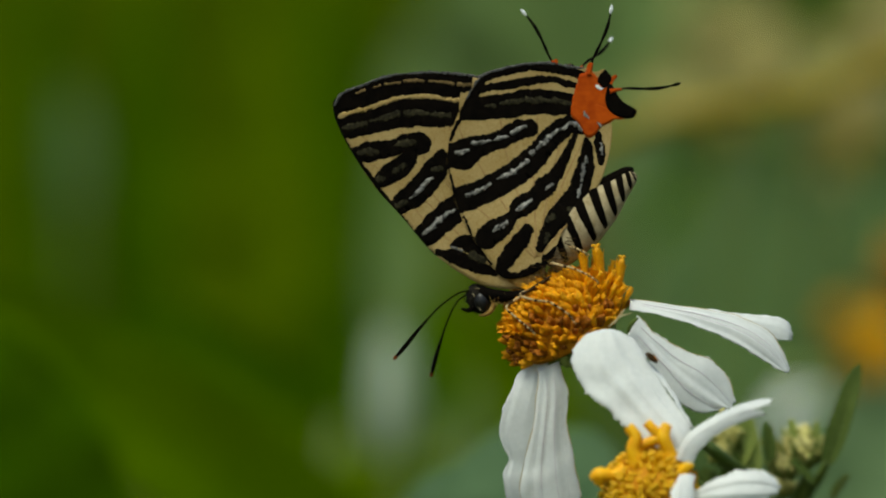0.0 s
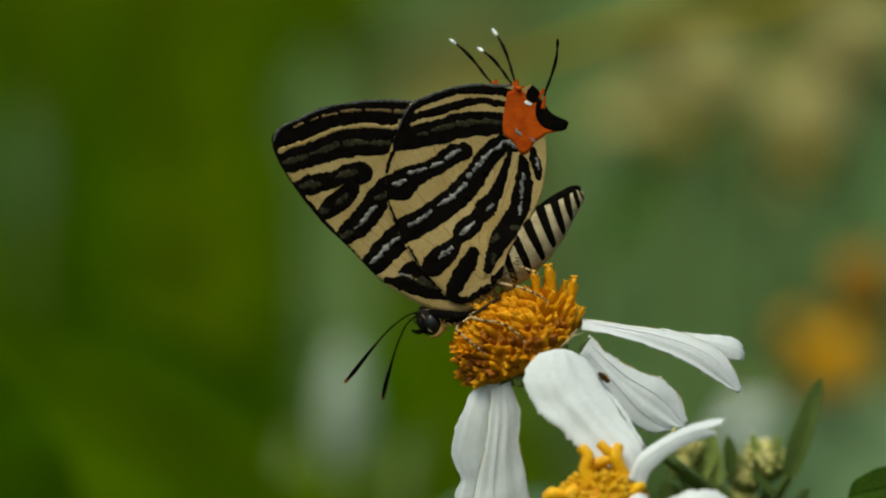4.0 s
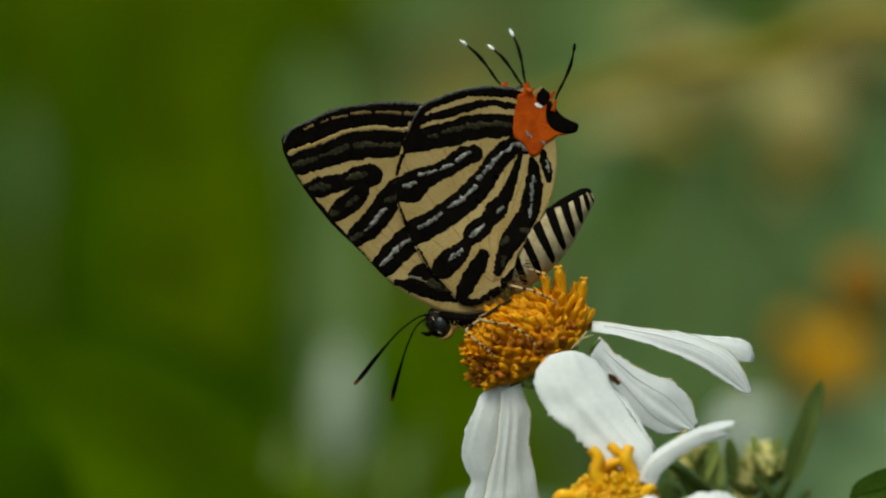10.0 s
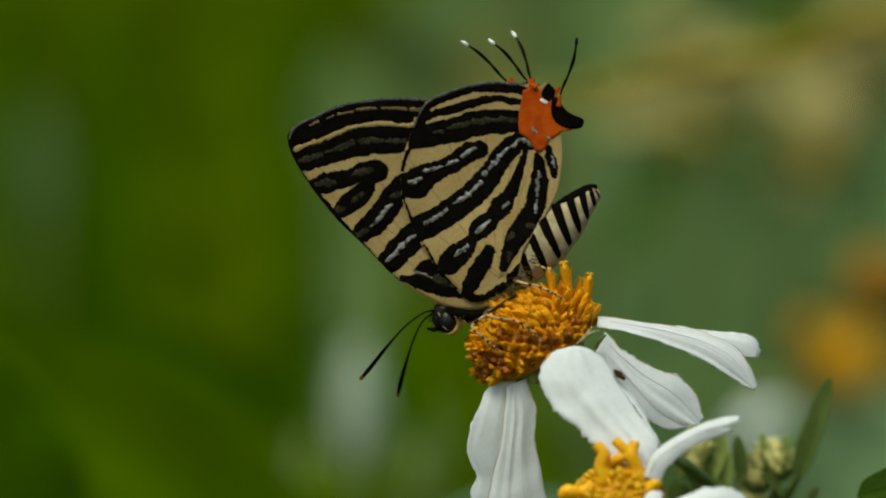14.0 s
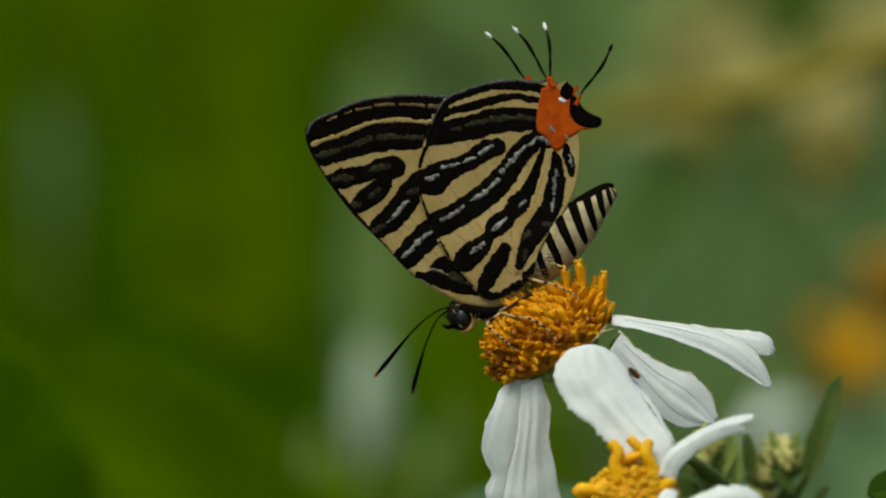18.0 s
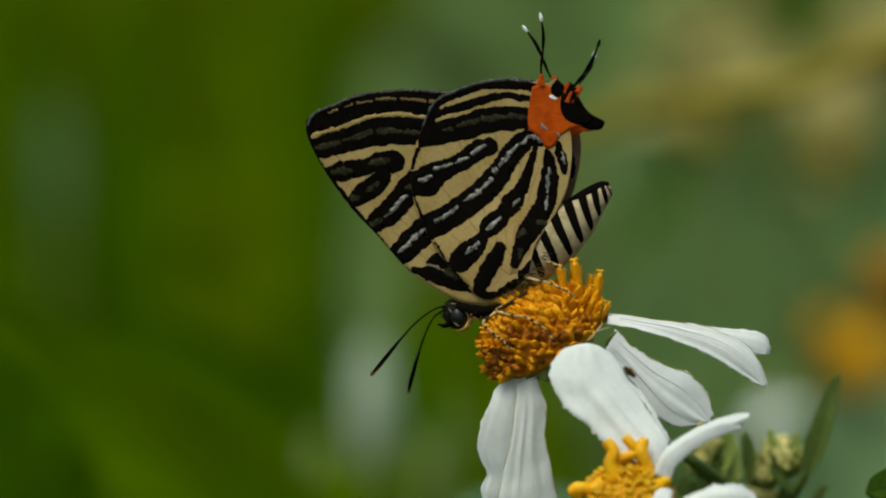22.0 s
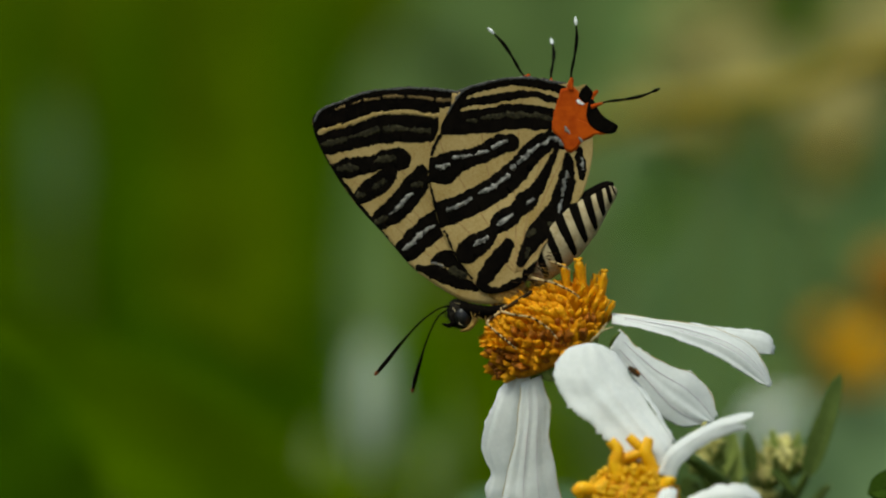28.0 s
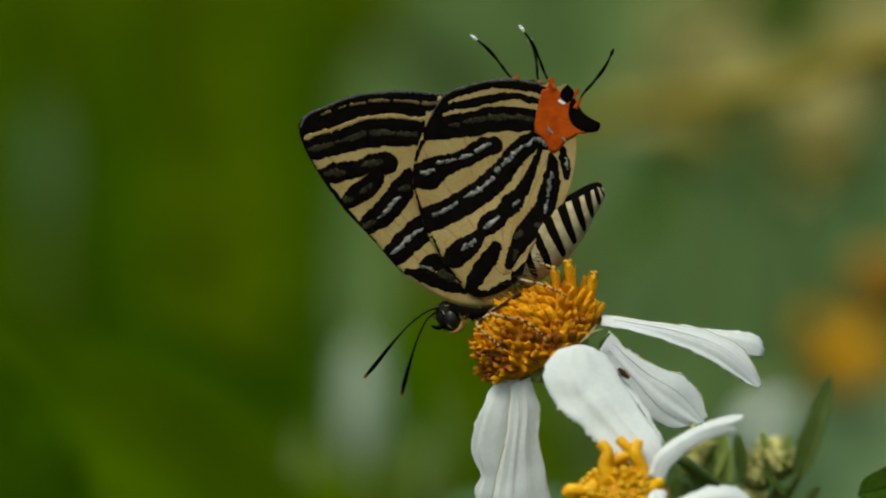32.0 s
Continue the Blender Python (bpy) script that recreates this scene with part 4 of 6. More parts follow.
def open_floret_mesh(length, seed):
    """A narrow tube that widens into five pointed lobes round a split anther column."""
    rnd = random.Random(seed)
    bm = bmesh.new()
    rows = []
    for z, r in ((-0.6, 0.24), (length * 0.3, 0.32), (length * 0.65, 0.38), (length * 0.85, 0.42)):
        rows.append([bm.verts.new(Vector((r * math.cos(a), r * math.sin(a), z)) * MM) for a in [2 * math.pi * k / 10 for k in range(10)]])
    grid_faces(bm, rows, True)
    for k in range(5):
        a = 2 * math.pi * (2 * k + 1) / 10
        v = bm.verts.new(Vector(((0.58 if length < 1.5 else 0.5) * math.cos(a), (0.58 if length < 1.5 else 0.5) * math.sin(a), length * (0.92 + 0.3 * rnd.random()))) * MM)
        i = 2 * k
        bm.faces.new((rows[-1][i], rows[-1][i + 1], v))
        bm.faces.new((rows[-1][i + 1], rows[-1][(i + 2) % 10], v))
    bm = tube([(0, 0, length * 0.3), (0.02, 0, length * 0.8), (0.06, 0.03, length * 1.12)], [0.22, 0.20, 0.03] if length < 1.5 else [0.24, 0.28, 0.22], 6, 2, 1.0, bm)
    for s in (-1, 1) if length > 1.5 else ():
        bm = tube([(0.06, 0.03, length * 1.08), (0.06 + 0.16 * s, 0.05, length * 1.22), (0.06 + 0.34 * s, 0.02, length * 1.20)], [0.15, 0.14, 0.07], 5, 2, 1.0, bm)
    me = bpy.data.meshes.new("floret")
    bm.to_mesh(me)
    bm.free()
    return me


def plume_mesh(seed):
    """A soft blunt floret grown together with two smaller ones."""
    rnd = random.Random(seed)
    bm = tube([(0, 0, -0.7), (0.05, 0, 0.2), (0.02, 0.05, 0.8), (-0.04, 0.02, 1.25)], [0.42, 0.58, 0.52, 0.26], 8, 4, 0.8)
    for k in range(2):
        a = 2.6 * k + rnd.random()
        bm = tube([(0.2 * math.cos(a), 0.2 * math.sin(a), 0.3), (0.32 * math.cos(a), 0.3 * math.sin(a), 0.9), (0.30 * math.cos(a), 0.26 * math.sin(a), 1.3 + 0.25 * rnd.random())], [0.30, 0.28, 0.14], 6, 3, 1.0, bm)
    me = bpy.data.meshes.new("floret")
    bm.to_mesh(me)
    bm.free()
    return me


def tint(me, material):
    me.materials.append(material)
    me.polygons.foreach_set("use_smooth", [True] * len(me.polygons))
    return me


FLORETS = {
    "bud": tint(bud_floret_mesh(), DISC),
    "young": tint(bud_floret_mesh(), DISC_BUD),
    "young_open": tint(open_floret_mesh(0.7, 9), DISC_BUD),
    "brown": [tint(plume_mesh(31), DISC_BROWN), tint(plume_mesh(32), DISC), tint(plume_mesh(33), DISC_BROWN)],
    "mid": [tint(open_floret_mesh(0.9, 4), DISC), tint(open_floret_mesh(1.15, 5), DISC)],
    "plume": [tint(plume_mesh(21), DISC), tint(plume_mesh(22), DISC), tint(plume_mesh(23), DISC_TALL)],
    "tall": [tint(open_floret_mesh(2.0, 6), DISC_TALL), tint(open_floret_mesh(1.7, 7), DISC_TALL)],
}


def add_floret(flower, me, place, up, size, spin):
    ob = new("floret", me)
    ob.parent = flower
    q = Vector(up).to_track_quat('Z', 'Y').to_matrix().to_4x4()
    ob.matrix_basis = Matrix.Translation(Vector(place) * MM) @ q @ Matrix.Rotation(spin, 4, 'Z') @ Matrix.Diagonal((size, size, size, 1))


def dome(axis, radius, height, s, a):
    """A place and a normal on a dome over its base disc; s runs from 0 at the top to 1 at the rim."""
    ax = Vector(axis).normalized()
    u = ax.cross(Vector((0, 1, 0))).normalized()
    v = ax.cross(u)
    t = s * math.pi / 2
    p = (u * math.cos(a) + v * math.sin(a)) * radius * math.sin(t) + ax * height * math.cos(t)
    n = ((u * math.cos(a) + v * math.sin(a)) * math.sin(t) / radius + ax * math.cos(t) / height).normalized()
    return p, n


def bracts(flower, axis, radius, count, length):
    ax = Vector(axis).normalized()
    for k in range(count):
        p, n = dome(axis, radius * 0.93, radius * 0.4, 1.0, 2 * math.pi * (k + 0.3) / count)
        a = p - ax * 0.4
        if flower.name == "daisy_flower" and p.x > 0.8 and p.y < 1.2:
            continue
        part("bract", tube([a * 0.6 - ax * 0.9, a, a + n * length * 0.5 - ax * length * 0.55, a + n * length * 0.6 - ax * length], [0.3, 0.45, 0.35, 0.08], 6, 3, 0.5), BRACT, flower)
    part("calyx", tube([-ax * 2.6, -ax * 1.4, -ax * 0.2], [0.9, radius * 0.6, radius * 0.88], 14, 4), BRACT, flower, "green flower base")


def flower_stem(flower, points, r0=0.85, r1=1.3):
    part("stem", tube(points, [r0, r0 * 1.1, r1], 10, 8), STEM, flower, "slender green flower stem")


FLOWER_AT = (0.00716, 0.0, 0.69322)
FLOWER_AXIS = (-0.49, -0.16, 0.86)
flower = thing("daisy_flower", FLOWER_AT, "white-petalled flower with a domed orange disc, petals drooping", "flower", "white daisies")
bm = ball((-0.4, 0, 0), (3.72, 3.72, 3.7), 0, 4, 0.05)
ax = Vector(FLOWER_AXIS).normalized()
for v in bm.verts:
    d = v.co.dot(ax)
    if d < 0:
        v.co -= ax * d * 0.8
part("receptacle", bm, DISC_CORE, flower, "orange brown flower dome")
flower_rng = random.Random(11)
N_FLORETS = 330
for i in range(N_FLORETS):
    s = math.acos(1 - (i + 0.5) / N_FLORETS) / (math.pi / 2) * 1.04
    a = i * 2.39996
    p, n = dome(FLOWER_AXIS, 3.72, 3.72, s, a)
    if s > 1.0 and p.y < -2.6 and p.x > -1.0:
        continue
    up = (n * 0.8 + Vector(FLOWER_AXIS) * 0.3 + Vector((flower_rng.uniform(-.3, .3), flower_rng.uniform(-.3, .3), flower_rng.uniform(-.2, .4)))).normalized()
    x, z = p.x, p.z
    roll = flower_rng.random()
    if x > 0.7 and z > 2.0 and roll < 0.36:
        me, k = FLORETS["tall"][i % 2], flower_rng.uniform(0.45, 0.62)
    # Shadow side: more spent florets, whose darkened brown also stands for shade.
    elif z < 1.7 + 0.25 * x and x > -2.6 and roll < 0.6 or z < -0.2 and roll < 0.85:
        me, k = FLORETS["brown"][i % 3], flower_rng.uniform(0.30, 0.62)
    elif x < 0.6 and z > 0.3:
        me, k = FLORETS["plume"][i % 3], flower_rng.uniform(0.5, 0.68)
        up = (n * 0.30 + Vector((-0.70, -0.30, 0.40)) + Vector((flower_rng.uniform(-.2, .2), flower_rng.uniform(-.2, .2), flower_rng.uniform(-.2, .2)))).normalized()
    elif roll < 0.62:
        me, k = FLORETS["mid"][i % 2], flower_rng.uniform(0.75, 1.1)
    else:
        me, k = FLORETS["plume"][i % 3], flower_rng.uniform(0.4, 0.6)
    add_floret(flower, me, p - n * flower_rng.uniform(-0.2, 0.25) + Vector((-0.4 - (0.35 if x < -1.5 else 0.0), 0, 0)), up, k, flower_rng.uniform(0, 6.3))
for px, pz, py, ux, uz, k in ((0.42, 3.75, -0.9, -0.12, 1.0, 0.75), (1.5, 3.75, -1.0, -0.15, 1.0, 0.92), (2.65, 3.1, -0.9, 0.10, 1.0, 0.86), (2.0, 3.2, 1.0, 0.25, 1.0, 0.7),
                              (-4.3, 0.45, -0.9, -0.95, -0.1, 0.5), (1.0, 3.6, 0.8, 0.1, 1, 0.7), (3.0, 2.0, -0.9, 0.4, 0.8, 0.5)):
    add_floret(flower, FLORETS["tall"][0], (px, py, pz), (ux, -0.1, uz), k, px * 7)

petal(flower, [(-3.65, -1.2, -1.88), (-4.8, -1.62, -4.14), (-5.4, -1.37, -6.64), (-4.83, -1.25, -8.43), (-5.18, -1.2, -9.88), (-4.72, -0.65, -11.82), (-3.56, 0.1, -13.79)],
      [(-2.06, -1.8, -1.86), (-2.44, -1.82, -4.14), (-2.9, -1.64, -6.81), (-3.27, -1.33, -9.11), (-3.35, -0.99, -11.04), (-3.11, -0.55, -12.97), (-2.68, -0.01, -14.35)], 0.10, 0.035, 0.4, label="white drooping petal")
petal(flower, [(-2.72, -2.33, -2.41), (-3.06, -2.45, -5.64), (-3.59, -2.17, -8.31), (-3.96, -2.04, -10.22), (-3.74, -1.7, -12.14), (-3.08, -0.95, -14.67)],
      [(-1.39, -2.5, -1.84), (-0.75, -2.69, -3.73), (-0.78, -2.48, -6.01), (-0.36, -2.21, -8.68), (0.14, -1.87, -11.17), (-0.3, -0.95, -14.67)], 0.10, 0.085, 0.5, veins=((0.35, 0.018), (0.62, 0.018)), label="white grooved drooping petal", edge=(0, 24), furrows=(0.2, 0.8))
petal(flower, [(1.21, -4.4, 0.26), (0.45, -4.5, 0.03), (-0.2, -4.74, -0.52), (-0.54, -5.08, -1.35), (-0.45, -5.51, -2.38), (0.56, -6.17, -3.83), (2.48, -6.94, -5.51), (4.09, -7.57, -7.08), (5.57, -8.1, -8.44)],
      [(2.19, -4.4, 0.33), (2.94, -4.42, 0.1), (3.73, -4.6, -0.56), (4.65, -5.13, -1.95), (5.66, -5.89, -3.6), (6.62, -6.55, -5.08), (7.33, -7.02, -6.07), (7, -7.67, -7.64)], 0.12, 0.075, 0.5, label="broad white petal bent over the flower base", rag=1.2, furrows=(0.3, 0.58, 0.8), teeth=0.38)
petal(flower, [(3.88, -1.6, 1.26), (5.11, -1.4, 0.11), (6.83, -1.2, -1.04), (9.02, -1, -1.88), (10.1, -0.8, -3.11), (10.56, -0.8, -4.64)],
      [(3.24, -2.4, -0.02), (4.38, -2.4, -1.39), (5.53, -2.2, -2.91), (6.79, -2, -4.7), (8.45, -1.6, -5.41), (9.69, -1.2, -5.16)], 0.06, 0.065, 0.25, veins=((0.32, 0.024), (0.74, 0.026)), label="white petal with mauve veins", edge=(0,))
petal(flower, [(3.46, -0.6, 2.31), (5.92, -0.3, 1.88), (8.63, 0.2, 1.49), (10.94, 0.4, 1.06), (12.67, 0.5, 0.29), (13.78, 0.5, -1.01), (14.33, 0.6, -2.47)],
      [(3.35, -1.6, 1.64), (5.29, -1.6, 1.29), (7.79, -1.2, 0.52), (10.1, -0.8, -0.44), (12.22, -0.4, -1.71), (13.97, 0, -2.68)], 0.09, 0.08, 0.10, veins=((0.42, 0.024), (0.58, 0.024)), label="long white petal with a folded notched tip", edge=(0,))
part("petal_fold", sheet(petal_grid([(7.72, 1.3, 1.66), (9.83, 1.2, 1.43), (11.76, 1.2, 1.2), (13.78, 1.5, 0.97), (14.49, 1.8, 0.34)], [(8.08, 0.7, 1.21), (10.19, 0.7, 0.67), (11.91, 0.7, 0.14), (13.46, 0.9, -0.56), (14.38, 1.3, -0.65)], 0.12, 0.06, 18, 9, 0.15), 0.1), PETAL, flower)
part("petal_fold", sheet(petal_grid([(4.55, -5.37, -2.21), (5.65, -6.11, -3.59), (6.59, -6.78, -5.07), (7.24, -7.25, -6.06)], [(4.94, -5.13, -2.14), (6.04, -5.85, -3.6), (6.84, -6.47, -5.09), (7.44, -6.98, -6.07)], 0.1, 0.02, 12, 5, 0.1), 0.08), PETAL, flower)
part("withered_tip", ball((9.61, -1.3, -5.19), (0.24, 0.10, 0.16), 30, 2, 0.5), BUD_YELLOW, flower, "withered yellowish petal tip")
bracts(flower, FLOWER_AXIS, 3.3, 8, 0.7)
part("bract", tube([(3.22, -2.9, 0.14), (3.45, -2.9, 0.64), (3.91, -2.7, 1.09)], [0.12, 0.18, 0.07], 6, 4), SPIKE, flower, "dark green pointed bract")
part("filament", tube([(1.9, -3.9, 0.47), (2.43, -4.1, 1), (2.98, -3.4, 1.67)], [0.05, 0.06, 0.03], 6, 5), WITHER, flower, "pale thin thread")
part("filament", tube([(2.29, -3.6, 0.65), (2.66, -3.8, 1.15), (3.43, -3.6, 1.41)], [0.06, 0.07, 0.03], 6, 5), WITHER, flower, "pale thin thread")
flower_stem(flower, [(0.8, 0.8, -1.5), (3.2, 2.0, -5), (5.5, 3.0, -9), (6.6, 5, -22), (8, 8, -60), (10, 20, -330), (10, 22, -701)])

bug = thing("tiny_insect", FLOWER_AT, "tiny brown insect resting on a white petal", "insect")
part("body", tube([(4.41, -5.24, -1.26), (4.71, -5.6, -1.52), (5.03, -5.79, -1.84)], [0.13, 0.24, 0.10], 8, 4), DARK_LEG, bug)
part("wing", tube([(4.55, -5.45, -1.26), (4.85, -5.75, -1.51), (5.14, -5.76, -1.73)], [0.03, 0.13, 0.03], 6, 4, 0.4), DISC_BROWN, bug)

FLOWER_2_AT = (0.01161, -0.008, 0.68299)
FLOWER_2_AXIS = (-0.15, -0.62, 0.77)
flower_2 = thing("daisy_flower", FLOWER_2_AT, "younger white flower with a yellow disc and few open florets", "flower", "white daisies")
part("receptacle", ball((0, 0, 0), (2.75, 2.75, 2.3), 0, 4, 0.12), DISC_CORE, flower_2, "yellow brown flower dome")
for i in range(300):
    s = math.acos(1 - (i + 0.5) / 300) / (math.pi / 2)
    p, n = dome(FLOWER_2_AXIS, 2.8, 2.3, s, i * 2.39996)
    wild = Vector((flower_rng.uniform(-.1, .1), flower_rng.uniform(-.1, .1), flower_rng.uniform(-.1, .1)))
    roll = flower_rng.random()
    me = FLORETS["young"] if roll < 0.86 else FLORETS["bud"] if roll < 0.92 else FLORETS["young_open"]
    add_floret(flower_2, me, p + wild, (n + wild * 1.5).normalized(), flower_rng.uniform(0.52, 0.72), i)
for points, r in (([(-1.44, -0.8, 4.28), (-0.93, -0.9, 3.62), (-1.11, -0.9, 2.8), (-0.85, -0.8, 1.98)], (0.30, 0.36, 0.40, 0.5)), ([(-0.2, -0.4, 4.52), (0.28, -0.5, 4.04), (0.61, -0.5, 3.67)], (0.26, 0.30, 0.26)),
                  ([(1.14, -0.4, 4.41), (0.9, -0.6, 3.56), (1.24, -0.6, 2.71), (1.39, -0.5, 1.89)], (0.28, 0.40, 0.36, 0.5)), 
                  ([(-1.06, -0.6, 2.78), (-0.32, -0.5, 3.15), (0.72, -0.5, 3.52)], (0.34, 0.28, 0.3)), 
                  ([(-3.75, -1, 0.8), (-3.31, -1.1, 1.14), (-2.41, -1, 1.1), (-1.6, -0.9, 1.46)], (0.30, 0.42, 0.34, 0.5)), ([(-3.53, -1, 0.51), (-3.16, -1.1, 0.96), (-2.86, -1, 1.17)], (0.26, 0.3, 0.3)),
                  ([(1.99, -1.2, 1.26), (2.46, -1.4, 1.71), (2.76, -1.4, 1.57)], (0.4, 0.36, 0.2))):
    part("open_floret", tube(points, [q * 1.18 for q in r], 9, 6), DISC_OPEN, flower_2, "thick curled yellow floret")
petal(flower_2, [(1.95, -1.55, 2.10), (2.53, -1.7, 3.33), (3.92, -1.7, 4.34), (5.66, -1.6, 5.20), (6.80, -1.4, 5.42), (7.35, -1.2, 5.36)],
      [(2.74, -1.6, 1.8), (3.25, -1.75, 2.81), (4.42, -1.7, 3.85), (5.91, -1.6, 4.63), (6.86, -1.4, 4.90), (7.42, -1.2, 5.02)], 0.10, 0.025, 0.15, label="narrow white petal arched upward", rag=0.6)
part("petal_fold", sheet(petal_grid([(1.69, -0.7, 2.18), (2.29, -0.6, 3.55), (3.7, -0.6, 4.70), (5.56, -0.6, 5.62), (7.06, -0.5, 6.03), (7.95, -0.5, 6.10)],
                                    [(1.99, -1.60, 2.06), (2.57, -1.75, 3.28), (3.96, -1.75, 4.30), (5.68, -1.65, 5.17), (7.00, -1.45, 5.46), (7.80, -1.2, 5.72)], 0.12, 0.02, 48, 11, 0.2, 0.6), 0.07), PETAL, flower_2, "petal half turned up to the light")
petal(flower_2, [(2.98, -1.4, 0.16), (4.35, -2, 0.94), (5.81, -2.2, 1.46), (7.29, -2.2, 1.46), (8.34, -2, 0.86)],
      [(2.95, -2, -0.62), (4.49, -2.8, -0.64), (6.13, -3, -0.66), (7.25, -2.8, -0.57), (8.09, -2.4, -0.15)], 0.12, 0.06, 0.3, label="short white petal held level")
petal(flower_2, [(1.86, -2.2, 1.13), (1.42, -3, 0.37), (1.1, -3.6, -0.88), (0.79, -4, -3.42)], [(2.91, -2, 1.12), (2.83, -2.8, 0.36), (2.87, -3.4, -0.89), (3.07, -3.8, -3.44)], 0.2, 0.10, 0.4, label="white petal bent down")
petal(flower_2, [(-2.29, -1.6, -0.27), (-2.76, -2.4, -2.07), (-3.43, -2.8, -4.62), (-3.8, -2.6, -7.58)], [(-0.84, -2.4, -1.33), (-0.79, -3, -3.13), (-1.05, -3.2, -5.32), (-1.96, -2.8, -7.75)], 0.14, 0.10, 0.4, label="white petal bent down")
bracts(flower_2, FLOWER_2_AXIS, 2.9, 8, 2.0)
flower_stem(flower_2, [(0.2, 1.5, -2.2), (1.0, 3.0, -12), (4.0, 8, -60), (8, 24, -330), (8, 26, -691)], 0.7, 1.2)


# ---------------------------------------------------------------- bud cluster beside the flowers
def local(plant, points):
    """Points in millimetres of the world, in a plant's own space."""
    o = plant.matrix_basis.translation / MM
    return [tuple(Vector(p) - o) for p in points]


def bud_head(plant, centre, r, lean, florets=46):
    """A half-open bud: a fluffy head of tiny pale florets in a cup of thin pointed bracts."""
    c = Vector(local(plant, [centre])[0])
    up = Vector((lean, -0.25, 1)).normalized()
    bud = part("bud", ball(c, (r * 0.85, r * 0.85, r * 0.9), 0, 3, 0.15), BUD_YELLOW, plant, "pale yellow green flower bud")
    side = up.orthogonal().normalized()
    for k in range(florets):
        a, h = k * 2.39996, 1 - 1.35 * (k + 0.5) / florets
        d = (side * math.cos(a) + up.cross(side) * math.sin(a)) * math.sqrt(1 - h * h) + up * h
        b = c + d * r * (0.8 + 0.12 * math.sin(k * 5.3))
        part("floret", tube([b, b + d * r * 0.2, b + d * r * (0.32 + 0.14 * math.sin(k * 3.1))], [r * 0.10, r * 0.13, r * 0.05], 6, 2), BUD_YELLOW, bud)
    for k in range(9):
        a = 2 * math.pi * k / 9 + lean
        d = (side * math.cos(a) + up.cross(side) * math.sin(a))
        part("bract", tube([c - up * r * 1.1 + d * r * 0.3, c - up * r * 0.5 + d * r * 0.95, c + up * r * 0.05 + d * r * 1.2, c + up * r * (0.25 + 0.2 * (k % 3)) + d * r * (1.45 + 0.2 * (k % 2))],
                           [r * 0.12, r * 0.15, r * 0.11, r * 0.03], 6, 3, 0.6), BRACT, bud)


buds = thing("bud_cluster", (0.034, 0.03, 0.0), "cluster of green and yellow flower buds on a branching stem", "flower buds")
for centre, r, lean in (((23.7, 15, 685.1), 1.5, 0.1), ((22.5, 15, 683.9), 1.1, -0.2), ((18.2, 14, 685.9), 1.1, -0.2), ((17.73, 13, 684.75), 0.8, -0.4), ((19.75, 17, 682.68), 0.8, 0.0),
                        ((22.51, 18, 682.13), 0.9, 0.0)):
    bud_head(buds, centre, r, lean)
for pts, r in (([(24.14, 16, 682.78), (23.69, 17, 681.3), (22.83, 19, 678.73), (21.79, 16, 672.47)], 0.5), ([(18.51, 14, 684.1), (19.7, 15, 682.95), (21.12, 18, 680.42), (21.79, 16, 672.47)], 0.42),
               ([(16.18, 6, 685.81), (17.42, 7, 684.82), (19.32, 14, 683.17), (21.2, 18, 680.42)], 0.40), ([(20.44, 17, 681.3), (21.12, 18, 679.61), (21.79, 16, 672.47)], 0.4),
               ([(25.6, 17, 680.69), (24.46, 19, 678.32), (21.79, 16, 672.47)], 0.4), ([(25.35, 13.1, 684.1), (24.9, 14, 683.0), (24.2, 16, 681.6), (23.3, 18, 679.9)], 0.3), ([(21.79, 16, 672.47), (36, 28, 560), (35, 30, 300), (34, 30, -8)], 1.1)):
    part("stem", tube(local(buds, pts), [r, r * 1.1, r * 1.5], 8, 6), STEM, buds)
for base, tip, w, spin, skin in (((25.3, 13, 683.9), (27.55, 13, 691.1), 1.5, 74, SPIKE), ((20.3, 14, 683.2), (19.7, 14, 687.9), 1.2, 80, BRACT), ((21.4, 14, 684.0), (21.2, 14, 686.9), 0.9, 80, SPIKE), ((22.32, 15, 683.76), (20.84, 14, 685.7), 0.84, 60, BRACT), ((23.17, 14, 684.46), (22.85, 14, 687.19), 0.70, 80, BRACT), ((24.54, 14, 684.86), (24.62, 14, 687.03), 0.63, 90, BRACT),
                                 ((25.06, 14, 684.7), (25.66, 14, 685.9), 0.56, 70, BRACT), ((22.78, 13, 684.27), (24.54, 13, 682.51), 0.75, 50, SPIKE), ((18.97, 13, 682.75), (17.81, 13, 685.07), 1.7, 70, SPIKE), ((18.43, 14, 682.89), (20.24, 14, 686.3), 1.40, 60, BRACT),
                                 ((17.31, 14, 683.41), (16.37, 13, 682.03), 1.6, 50, SPIKE), ((21.8, 15, 681.42), (20.64, 14, 683.49), 0.77, 60, BRACT), ((25.75, 15, 681.42), (26.79, 14, 683.17), 0.70, 70, BRACT), ((23.65, 15, 681.02), (23.82, 14, 683.01), 0.63, 70, BRACT)):
    a, b = Vector(base) * MM, Vector(tip) * MM
    leaf("leaf", a, b, (b - a).length, w * MM, skin, buds, 0.06, spin, "narrow green leaf", 0.2, 0.0002, 2.4)

